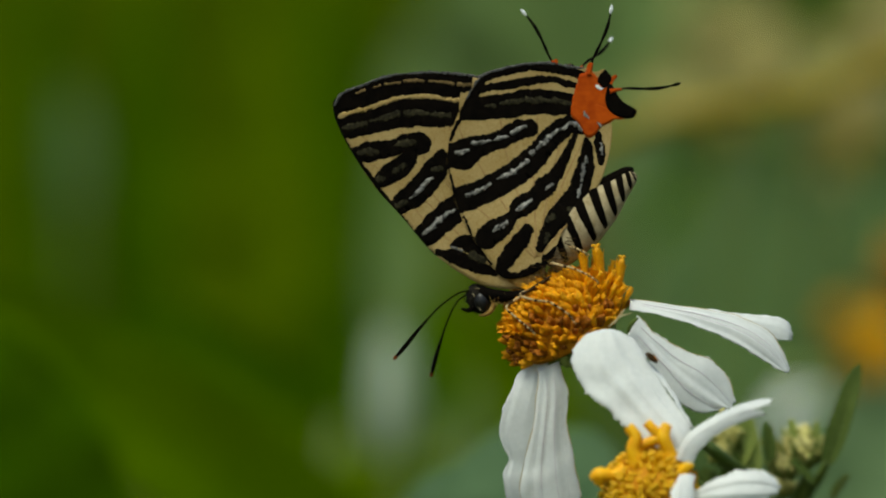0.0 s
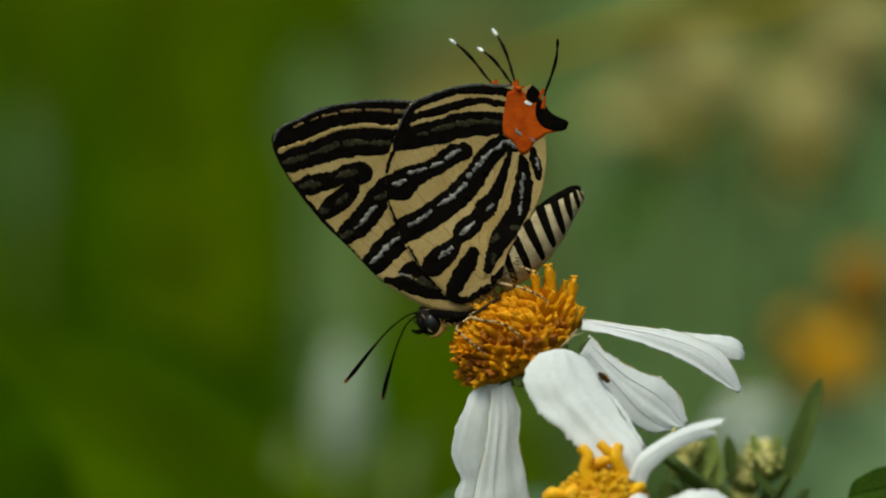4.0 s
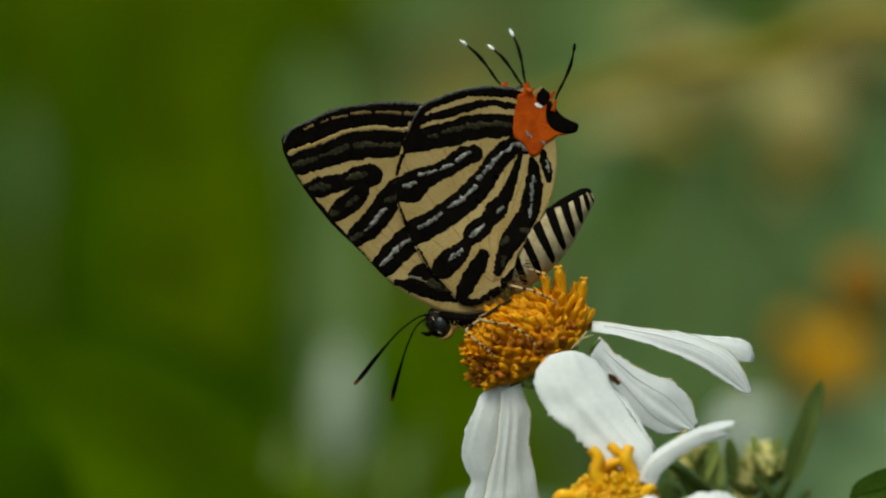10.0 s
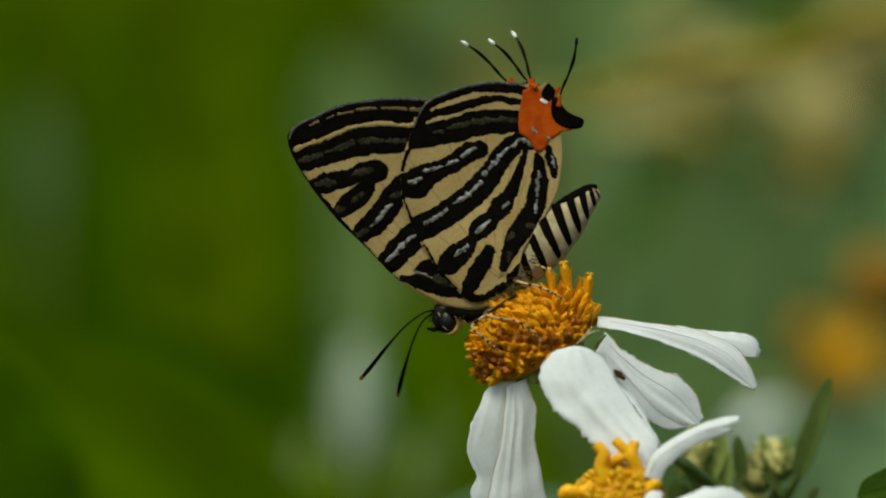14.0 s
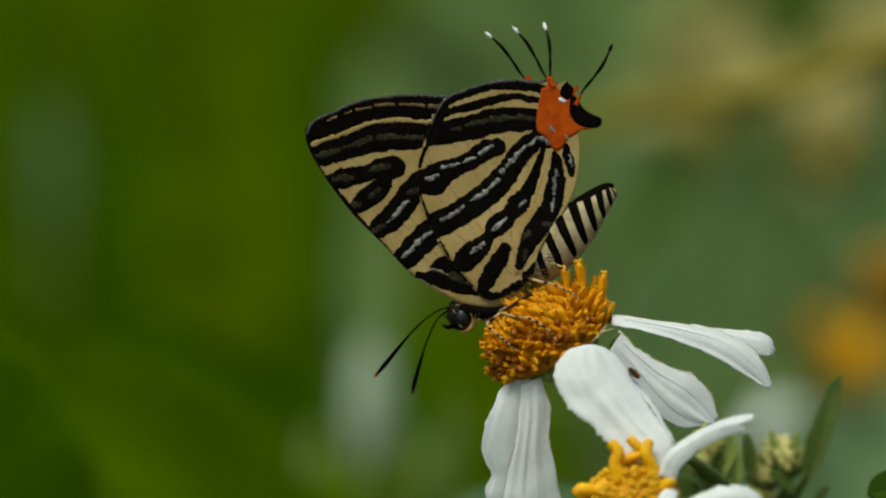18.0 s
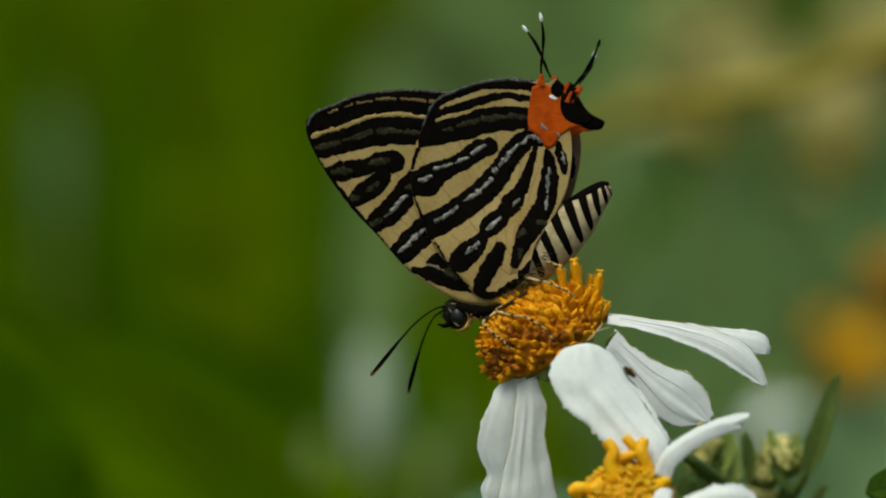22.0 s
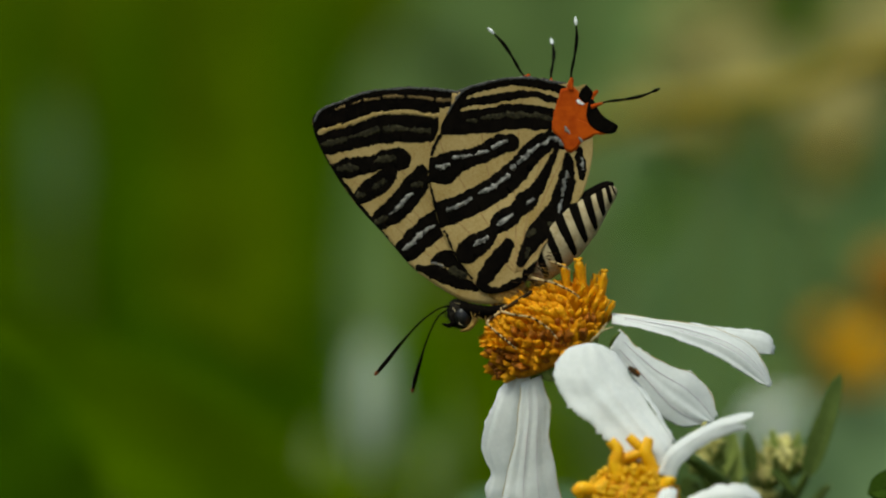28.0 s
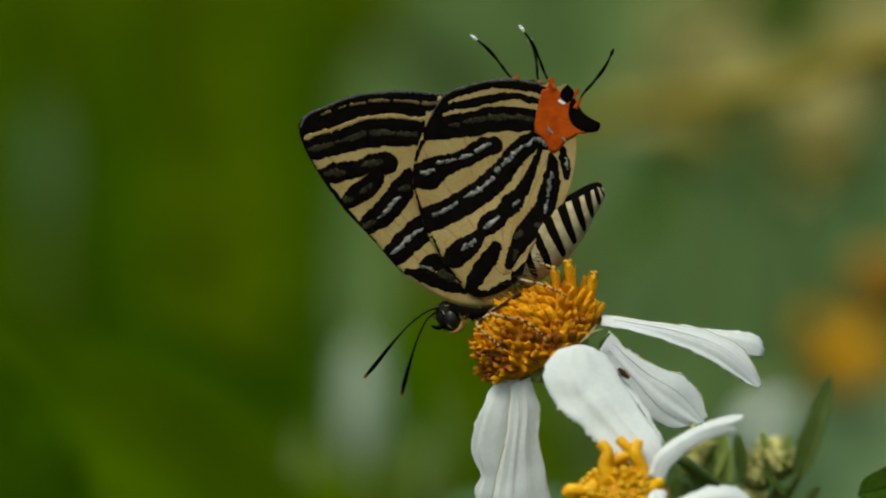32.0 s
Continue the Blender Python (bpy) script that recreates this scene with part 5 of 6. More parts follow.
low_leaf = thing("round_leaf", (0.043, 0.04, 0.0), "small dark green rounded leaf on a stalk", "leaf")
a, b = Vector((0.0336, 0.006, 0.6842)), Vector((0.0289, 0.005, 0.6834))
leaf("blade", a, b, (b - a).length, 2.5 * MM, DEEP_LEAF, low_leaf, 0.1, 60, "dark green leaf blade", 0.3, point=3.2)
part("stalk", tube(local(low_leaf, [a / MM, a / MM + Vector((1, 4, -40)), (43, 40, 300), (43, 40, -8)]), [0.3, 0.6, 1.0], 8, 6), STEM, low_leaf)


# ---------------------------------------------------------------- plants behind
def stalk_to(plant, place, r=1.0, bend=(0, 0)):
    """A stalk from the plant's foot to a place in metres."""
    p = Vector(place) / MM
    o = plant.matrix_basis.translation / MM
    mid = Vector((p.x * 0.5 + o.x * 0.5 + bend[0], p.y * 0.5 + o.y * 0.5 + bend[1], p.z * 0.55))
    part("stalk", tube(local(plant, [p, p + (mid - p) * 0.3 + Vector((0, 0, 8)), mid, Vector((o.x, o.y, -20))]), [r * 0.8, r, r * 1.5], 8, 6), STEM, plant)


def leafy_plant(foot, leaves, name, label, material, category="plant"):
    """Leaves given as base, tip, width, spin on stalks that rise from one foot."""
    p = thing(name, foot, label, category)
    for base, tip, w, spin in leaves:
        a, b = Vector(base), Vector(tip)
        leaf("leaf", a, b, (b - a).length, w, material, p, 0.08, spin)
        stalk_to(p, a, 0.9)
    return p


def spent_head(place, size, label, material, name="flower_head"):
    """A daisy head that has lost its petals: the orange dome on its green cup."""
    place = Vector(place)
    f = thing(name, (place.x + 0.01, place.y + 0.01, 0), label, "flower", "spent flower heads")
    c = Vector(local(f, [place / MM])[0])
    part("disc", ball(c, (5.0 * size, 4.4 * size, 4.6 * size), 35, 4, 0.3), material, f)
    part("calyx", tube([c + Vector((0, 0, -4.8 * size)), c + Vector((0, 0, -3.6 * size)), c + Vector((0, 0, -2.0 * size))], [0.8, 2.4 * size, 3.4 * size], 10, 3), BRACT, f)
    stalk_to(f, (place.x, place.y, place.z - 4.6 * size * MM), 0.8)


def hanging_daisy(place, wide, tall, label, material):
    """A closed daisy whose white petals hang down together, place being their middle."""
    place = Vector(place)
    f = thing("hanging_daisy", (place.x + 0.01, place.y + 0.01, 0), label, "flower", "hanging daisies")
    c = Vector(local(f, [place / MM])[0])
    for k in range(5):
        a = 2 * math.pi * k / 5 + 0.3
        d = Vector((math.cos(a), math.sin(a), 0)) * wide * 0.32
        e = Vector((-math.sin(a), math.cos(a), 0)) * wide * 0.30
        pa, pb = [], []
        for t in (0.0, 0.25, 0.5, 0.75, 1.0):
            mid = c + d * math.sin(math.pi * (0.08 + 0.72 * t)) + Vector((0, 0, tall * (0.5 - t)))
            w = math.sin(math.pi * (0.1 + 0.8 * t))
            pa.append(mid - e * w)
            pb.append(mid + e * w)
        part("petal", sheet(petal_grid(pa, pb, 0.10, 0.05, 12, 7, 0.3), 0.12), material, f)
    part("calyx", ball(c + Vector((0, 0, tall * 0.52)), (wide * 0.2, wide * 0.2, wide * 0.16), 0, 2, 0.05), BRACT, f)
    stalk_to(f, (place.x, place.y, place.z + tall * 0.55 * MM), 0.7, (4, 6))


spent_head((0.0553, 0.275, 0.6841), 1.2, "bare orange flower head without petals", OCHRE)
spent_head((0.0515, 0.300, 0.6883), 0.55, "small bare orange flower head", OCHRE)
spent_head((0.0554, 0.250, 0.6958), 0.9, "withered brown flower head in the thicket", BROWN_HEAD)
for place, size in (((0.0414, 0.330, 0.7248), 1.25), ((0.0542, 0.320, 0.7181), 1.45), ((0.0624, 0.330, 0.7302), 1.3), ((0.0351, 0.360, 0.7330), 0.9)):
    spent_head(place, size, "dry straw coloured seed head on a stalk", STRAW, "seed_head")
for place, size in (((0.0346, 0.3, 0.7154), 0.5), ((0.0527, 0.3, 0.7119), 0.5)):
    spent_head(place, size, "small olive brown seed head on a stalk", TWIG, "seed_head")
hanging_daisy((0.0416, 0.250, 0.6760), 11.5, 10.6, "white daisy with short petals hanging among pale leaves", ASH_PETAL)
hanging_daisy((-0.0108, 0.260, 0.6800), 6.4, 17.5, "white daisy with long petals hanging straight down", PALE_PETAL)

leafy_plant((-0.05, 0.14, 0), [
    ((-0.0078, 0.12, 0.6653), (-0.0497, 0.12, 0.6968), 0.0130, 84)], "broad_leaf_plant",
            "broad dark green leaf rising at a slant", SHADE_MOSS)
# Leaves laid over the shaded strip and corner; their dark colour is the shade.
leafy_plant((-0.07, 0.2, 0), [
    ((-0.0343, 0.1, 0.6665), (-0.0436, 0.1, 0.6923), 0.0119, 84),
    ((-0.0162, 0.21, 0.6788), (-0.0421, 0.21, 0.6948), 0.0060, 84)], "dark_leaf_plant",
            "green leaves coloured dark to stand for the shade by a broad leaf", DIM_BLADE)
leafy_plant((-0.02, 0.3, 0), [
    ((-0.038, 0.3, 0.6655), (-0.0019, 0.3, 0.6718), 0.0133, 70),
    ((0.0005, 0.33, 0.658), (-0.0012, 0.33, 0.6902), 0.0091, 86),
    ((0.0084, 0.44, 0.6456), (0.0074, 0.44, 0.6904), 0.0253, 86)], "olive_leaf_plant",
            "olive green leaves standing low", OLIVE)
ashy_leaf = leafy_plant((0.0, 0.33, 0), [
    ((-0.0125, 0.36, 0.6663), (-0.014, 0.36, 0.7235), 0.0095, 86),
    ((-0.004, 0.32, 0.666), (-0.0034, 0.32, 0.6806), 0.0049, 86)], "ashy_leaf_plant",
            "ashy green leaves behind the flower", HAZE_LEAF)
leafy_plant((-0.03, 0.42, 0), [
    ((-0.0404, 0.5, 0.679), (-0.0415, 0.5, 0.7401), 0.0242, 86),
    ((-0.0314, 0.46, 0.6661), (-0.0534, 0.46, 0.6921), 0.0150, 86)], "mossy_leaf_plant",
            "mossy green leaves among the grass", MOSS)
leafy_plant((-0.06, 0.52, 0), [
    ((-0.0679, 0.56, 0.648), (-0.0673, 0.56, 0.7568), 0.0136, 80),
    ((-0.0277, 0.56, 0.648), (-0.0288, 0.56, 0.7545), 0.0147, 80),
    ((-0.0856, 0.55, 0.671), (-0.0867, 0.55, 0.7584), 0.0101, 80)], "tall_grass_tuft",
            "tall upright dark green blades", BLADE, "grass")
leafy_plant((-0.04, 0.6, 0), [
    ((-0.0444, 0.65, 0.5985), (-0.045, 0.65, 0.7954), 0.0464, 88),
    ((-0.0184, 0.67, 0.5964), (-0.0191, 0.67, 0.7975), 0.0423, 88),
    ((0.0084, 0.66, 0.5975), (0.0077, 0.66, 0.7965), 0.0469, 88)], "tall_grass_tuft",
            "broad mossy green blades in the thicket", MOSS, "grass")
leafy_plant((-0.12, 0.62, 0), [
    ((-0.1047, 0.64, 0.5996), (-0.106, 0.64, 0.7944), 0.0409, 88),
    ((-0.0854, 0.66, 0.5975), (-0.0842, 0.66, 0.7965), 0.0418, 88),
    ((-0.0658, 0.67, 0.5964), (-0.0671, 0.67, 0.7975), 0.0423, 88)], "tall_grass_tuft",
            "broad fresh green blades in the thicket", MOSS, "grass")
leafy_plant((0.05, 0.33, 0), [
    ((0.0787, 0.4, 0.6486), (0.0281, 0.4, 0.7194), 0.0478, 84),
    ((0.0447, 0.43, 0.6464), (0.0284, 0.43, 0.7183), 0.0365, 84),
    ((0.0619, 0.44, 0.6923), (0.0988, 0.44, 0.7312), 0.0409, 80)], "pale_leaf_plant",
            "large pale blue green leaves", PALE_LEAF)
leafy_plant((0.03, 0.5, 0), [
    ((0.0119, 0.48, 0.7114), (0.0714, 0.48, 0.7576), 0.0411, 84),
    ((0.0196, 0.46, 0.7181), (0.0426, 0.46, 0.7601), 0.0260, 84),
    ((-0.0036, 0.5, 0.7117), (0.0238, 0.5, 0.7696), 0.0348, 84),
    ((0.0037, 0.49, 0.7022), (0.0412, 0.49, 0.7614), 0.0437, 84),
    ((0.056, 0.48, 0.7247), (0.0991, 0.48, 0.7576), 0.0390, 84)], "sage_leaf_plant",
            "dull grey green leaves high behind the twig", HAZE_LEAF)
leafy_plant((0.06, 0.26, 0), [((0.0412, 0.230, 0.6607), (0.0592, 0.230, 0.6821), 0.024, 78), ((0.0364, 0.240, 0.6620), (0.0490, 0.240, 0.6775), 0.018, 90)], "pale_leaf_plant",
            "ashy pale green leaves standing low", ASH_LEAF)
leafy_plant((0.02, 0.45, 0), [((0.0174, 0.45, 0.6971), (0.0479, 0.45, 0.7248), 0.0207, 86)], "dry_sage_plant",
            "dry sage green leaf behind the flower", SAGE)
leafy_plant((-0.07, 0.5, 0), [
    ((-0.0747, 0.5, 0.7064), (-0.0752, 0.5, 0.7285), 0.0068, 86)], "pale_leaf_plant",
            "pale leaf among tall grass", PALE_LEAF)
leafy_plant((0.03, 0.4, 0), [
    ((0.0254, 0.4, 0.7221), (0.0584, 0.4, 0.7323), 0.0092, 82),
    ((0.0557, 0.4, 0.7102), (0.0713, 0.4, 0.7267), 0.0074, 82),
    ((0.0586, 0.46, 0.7251), (0.0856, 0.46, 0.7501), 0.0130, 82)], "dry_leaf_plant",
            "straw coloured dry leaves", STRAW)
leafy_plant((0.02, 0.3, 0), [
    ((-0.003, 0.2, 0.6779), (-0.0055, 0.2, 0.6942), 0.0049, 84),
    ((0.0232, 0.3, 0.6977), (0.0338, 0.3, 0.715), 0.0035, 84),
    ((0.0557, 0.4, 0.7323), (0.0562, 0.4, 0.746), 0.0064, 84)], "grass_tuft",
            "upright dark green grass leaves", LEAF)
pale_leaf = leafy_plant((-0.012, 0.42, 0), [((-0.0185, 0.42, 0.7162), (-0.017, 0.42, 0.7341), 0.0104, 86)], "swaying_leaf",
            "pale green leaf swaying in the wind", HAZE_LEAF)
dry_leaf = leafy_plant((0.03, 0.47, 0), [((-0.0014, 0.47, 0.7224), (0.0401, 0.47, 0.7426), 0.0215, 84)], "swaying_leaf",
                       "broad dull olive dry leaf swaying in the breeze", DRY_OLIVE)
twig = thing("dry_twig", (0.1, 0.21, 0), "thin bent brown twig", "twig")
part("twig_stem", tube(local(twig, [Vector(p) / MM for p in ((0.0048, 0.19, 0.7138), (0.0136, 0.185, 0.717), (0.0232, 0.18, 0.7198), (0.0371, 0.18, 0.7219), (0.0534, 0.18, 0.7241))] + [(75, 190, 690), (95, 205, 500), (100, 210, -20)]), [0.5, 0.9, 1.1, 1.2, 1.4, 1.5, 1.6, 1.8], 8, 6), TWIG, twig)
for place, size in (((0.0241, 0.18, 0.7199), 1.8), ((0.0397, 0.18, 0.7222), 1.5)):
    part("twig_knot", ball(local(twig, [Vector(place) / MM])[0], (size, size * 0.8, size * 0.7), 10, 2, 0.2), TWIG, twig)

dusk_leaf = thing("low_broad_leaf", (0.005, 0.07, 0), "dark blue green leaf below the flower", "leaf")
a, b = Vector((0.0135, 0.062, 0.6795)), Vector((-0.0062, 0.058, 0.6785))
leaf("blade", a, b, (b - a).length, 0.0115, SHADE_LEAF, dusk_leaf, 0.1, 40)
stalk_to(dusk_leaf, a, 0.7)


# ---------------------------------------------------------------- thicket
def spread(rng, a, b):
    """A place between a and b, thinning out past both ends."""
    return rng.uniform(a, b) + rng.normal(0, 0.12) * (b - a)


def thicket(name, count, box, length, width, material, label, seed, upright, category):
    """Many loose leaves as one mesh."""
    rng = np.random.RandomState(seed)
    vs, fs = blade_mesh(1.0, 1.0, 0.18, n=5, m=3)
    v0 = np.array(vs)
    verts, faces = [], []
    for i in range(count):
        (x0, x1), (y0, y1), (z0, z1) = box
        L = length * rng.uniform(0.6, 1.3)
        W = width * rng.uniform(0.6, 1.3)
        el = radians(rng.uniform(*upright))
        az = rng.uniform(0, 2 * math.pi)
        m = Matrix.Rotation(az, 3, 'Z') @ Matrix.Rotation(-el, 3, 'Y') @ Matrix.Rotation(rng.uniform(0, 6.3), 3, 'X')
        q = (v0 * np.array([L, W, W * 0.6 + 0.2 * L])) @ np.array(m).T + np.array([spread(rng, x0, x1), spread(rng, y0, y1), z0 + (z1 - z0) * rng.uniform(0, 1) ** 0.8])
        q[:, 2] = np.maximum(q[:, 2], 0.0)
        base = i * len(v0)
        verts.append(q)
        faces += [tuple(base + k for k in f) for f in fs]
    me = bpy.data.meshes.new(name)
    me.from_pydata(np.concatenate(verts).tolist(), [], faces)
    me.materials.append(material)
    me.polygons.foreach_set("use_smooth", [True] * len(me.polygons))
    return tagged(new(name, me), label, category, kind="stuff")


thicket("grass_thicket", 2400, ((-1.0, 0.0), (0.85, 1.35), (0.0, 0.72)), 0.22, 0.02, OLIVE, "dense olive green grass behind the flowers", 1, (50, 88), "grass")
thicket("leaf_thicket", 900, ((0.03, 1.0), (0.80, 1.35), (0.0, 0.78)), 0.09, 0.05, PALE_LEAF, "dense pale green foliage behind the flowers", 2, (-20, 60), "foliage")
thicket("hedge", 9000, ((-3.2, 3.2), (1.5, 2.2), (0.0, 0.98)), 0.15, 0.075, LEAF, "dense green hedge closing the view", 3, (-30, 70), "hedge")
thicket("grass", 9000, ((-2.4, 2.4), (-1.8, 1.6), (-0.05, 0.02)), 0.17, 0.012, OLIVE, "short rough grass on the soil", 4, (40, 88), "grass")


# ---------------------------------------------------------------- what moves
def wing_pose(deg, y=0.0):
    return pose(0, y * MM, 0, 0, -deg, 0)


def motions():
    sway = [
        (0.0, pose(0.00744, 0, 0.69350)),
        (0.5, pose(0.00645, 0, 0.69287)),
        (1.0, pose(0.00618, 0, 0.69334)),
        (1.5, pose(0.00612, 0, 0.69316)),
        (2.0, pose(0.00640, 0, 0.69310)),
        (2.5, pose(0.00621, 0, 0.69326)),
        (3.0, pose(0.00702, 0, 0.69330)),
        (3.5, pose(0.00660, 0, 0.69316)),
        (5.5, pose(0.00747, 0, 0.69310)),
        (6.0, pose(0.00736, 0, 0.69312)),
        (6.5, pose(0.00724, 0, 0.69312)),
        (7.0, pose(0.00744, 0, 0.69322)),
        (7.5, pose(0.00718, 0, 0.69313)),
        (8.0, pose(0.00732, 0, 0.69320)),
        (8.5, pose(0.00759, 0, 0.69315)),
        (9.0, pose(0.00704, 0, 0.69316)),
        (9.5, pose(0.00736, 0, 0.69316)),
        (10.0, pose(0.00733, 0, 0.69314)),
        (10.5, pose(0.00699, 0, 0.69315)),
        (11.0, pose(0.00732, 0, 0.69315)),
        (11.5, pose(0.00725, 0, 0.69315)),
        (12.0, pose(0.00730, 0, 0.69320)),
        (12.5, pose(0.00710, 0, 0.69318)),
        (13.0, pose(0.00716, 0, 0.69322)),
        (13.5, pose(0.00742, 0, 0.69320)),
        (14.0, pose(0.00720, 0, 0.69328)),
        (14.5, pose(0.00748, 0, 0.69322)),
        (16.5, pose(0.00743, 0, 0.69322)),
        (17.0, pose(0.00743, 0, 0.69324)),
        (17.5, pose(0.00746, 0, 0.69320)),
        (18.0, pose(0.00756, 0, 0.69322)),
        (18.5, pose(0.00752, 0, 0.69318)),
        (19.0, pose(0.00749, 0, 0.69326)),
        (19.5, pose(0.00712, 0, 0.69338)),
        (20.0, pose(0.00738, 0, 0.69322)),
        (20.5, pose(0.00732, 0, 0.69334)),
        (21.0, pose(0.00731, 0, 0.69332)),
        (21.5, pose(0.00723, 0, 0.69324)),
        (22.0, pose(0.00737, 0, 0.69324)),
        (22.5, pose(0.00745, 0, 0.69336)),
        (23.0, pose(0.00672, 0, 0.69346)),
        (23.5, pose(0.00767, 0, 0.69332)),
        (24.0, pose(0.00697, 0, 0.69336)),
        (24.5, pose(0.00722, 0, 0.69338)),
        (25.0, pose(0.00735, 0, 0.69336)),
        (25.5, pose(0.00747, 0, 0.69330)),
        (27.5, pose(0.00744, 0, 0.69322)),
        (28.0, pose(0.00751, 0, 0.69326)),
        (28.5, pose(0.00748, 0, 0.69326)),
        (29.0, pose(0.00740, 0, 0.69318)),
        (29.5, pose(0.00740, 0, 0.69324)),
        (30.0, pose(0.00755, 0, 0.69328)),
        (30.5, pose(0.00746, 0, 0.69322)),
        (31.0, pose(0.00740, 0, 0.69326)),
        (31.5, pose(0.00733, 0, 0.69326)),
        (32.0, pose(0.00745, 0, 0.69326)),
    ]
    shift = Vector(FLOWER_2_AT) - Vector(FLOWER_AT)
    walk(flower, sway)
    walk(bug, sway)
    walk(flower_2, [(t, Matrix.Translation(shift) @ m) for t, m in sway])
    walk(butterfly, [
        (0.0, pose(0.00545, 0, 0.69837, 0, 0.69, 0)),
        (0.5, pose(0.00428, 0, 0.69772, 0, -0.42, 0)),
        (1.0, pose(0.00393, 0, 0.69821, 0, -1.15, 0)),
        (1.5, pose(0.00391, 0, 0.69799, 0, -0.45, 0)),
        (2.0, pose(0.00404, 0, 0.69789, 0, -1.21, 0)),
        (2.5, pose(0.00397, 0, 0.69804, 0, -0.31, 0)),
        (3.0, pose(0.00477, 0, 0.69809, 0, -0.42, 0)),
        (3.5, pose(0.00441, 0, 0.69799, 0, -0.34, 0)),
        (5.5, pose(0.00527, 0, 0.69795, 0, -0.64, 0)),
        (6.0, pose(0.00517, 0, 0.69794, 0, -0.24, 0)),
        (6.5, pose(0.00499, 0, 0.69793, 0, -0.67, 0)),
        (7.0, pose(0.00526, 0, 0.69805, 0, -0.25, 0)),
        (7.5, pose(0.00498, 0, 0.69794, 0, -0.29, 0)),
        (8.0, pose(0.00515, 0, 0.69801, 0, -0.01, 0)),
        (8.5, pose(0.00538, 0, 0.69798, 0, -0.50, 0)),
        (9.0, pose(0.00485, 0, 0.69799, 0, -0.29, 0)),
        (9.5, pose(0.00520, 0, 0.69796, 0, 0.12, 0)),
        (10.0, pose(0.00513, 0, 0.69795, 0, -0.21, 0)),
        (10.5, pose(0.00482, 0, 0.69798, 0, -0.24, 0)),
        (11.0, pose(0.00514, 0, 0.69798, 0, -0.29, 0)),
        (11.5, pose(0.00503, 0, 0.69798, 0, -0.56, 0)),
        (12.0, pose(0.00514, 0, 0.69804, 0, -0.18, 0)),
        (12.5, pose(0.00495, 0, 0.69800, 0, 0.04, 0)),
        (13.0, pose(0.00502, 0, 0.69805, 0, -0.00, 0)),
        (13.5, pose(0.00526, 0, 0.69801, 0, 0.06, 0)),
        (14.0, pose(0.00501, 0, 0.69807, 0, -0.10, 0)),
        (14.5, pose(0.00532, 0, 0.69802, 0, 0.12, 0)),
        (16.5, pose(0.00528, 0, 0.69805, 0, -0.06, 0)),
        (17.0, pose(0.00530, 0, 0.69806, 0, 0.17, 0)),
        (17.5, pose(0.00534, 0, 0.69801, 0, 0.34, 0)),
        (18.0, pose(0.00545, 0, 0.69802, 0, 0.45, 0)),
        (18.5, pose(0.00541, 0, 0.69803, 0, 0.08, 0)),
        (19.0, pose(0.00534, 0, 0.69807, 0, 0.12, 0)),
        (19.5, pose(0.00500, 0, 0.69816, 0, 0.53, 0)),
        (20.0, pose(0.00526, 0, 0.69805, 0, 0.15, 0)),
        (20.5, pose(0.00520, 0, 0.69814, 0, 0.34, 0)),
        (21.0, pose(0.00519, 0, 0.69813, 0, 0.33, 0)),
        (21.5, pose(0.00513, 0, 0.69806, 0, 0.33, 0)),
        (22.0, pose(0.00526, 0, 0.69806, 0, 0.27, 0)),
        (22.5, pose(0.00536, 0, 0.69818, 0, 0.38, 0)),
        (23.0, pose(0.00461, 0, 0.69826, 0, 0.45, 0)),
        (23.5, pose(0.00553, 0, 0.69813, 0, 0.17, 0)),
        (24.0, pose(0.00490, 0, 0.69815, 0, 0.78, 0)),
        (24.5, pose(0.00509, 0, 0.69819, 0, 0.28, 0)),
        (25.0, pose(0.00527, 0, 0.69815, 0, 0.66, 0)),
        (25.5, pose(0.00534, 0, 0.69812, 0, 0.17, 0)),
        (27.5, pose(0.00529, 0, 0.69802, 0, 0.19, 0)),
        (28.0, pose(0.00541, 0, 0.69807, 0, 0.39, 0)),
        (28.5, pose(0.00536, 0, 0.69807, 0, 0.33, 0)),
        (29.0, pose(0.00527, 0, 0.69800, 0, 0.16, 0)),
        (29.5, pose(0.00524, 0, 0.69803, 0, 0.19, 0)),
        (30.0, pose(0.00543, 0, 0.69808, 0, 0.33, 0)),
        (30.5, pose(0.00532, 0, 0.69802, 0, 0.29, 0)),
        (31.0, pose(0.00526, 0, 0.69804, 0, 0.40, 0)),
        (31.5, pose(0.00520, 0, 0.69807, 0, 0.23, 0)),
        (32.0, pose(0.00530, 0, 0.69807, 0, 0.06, 0)),
    ])
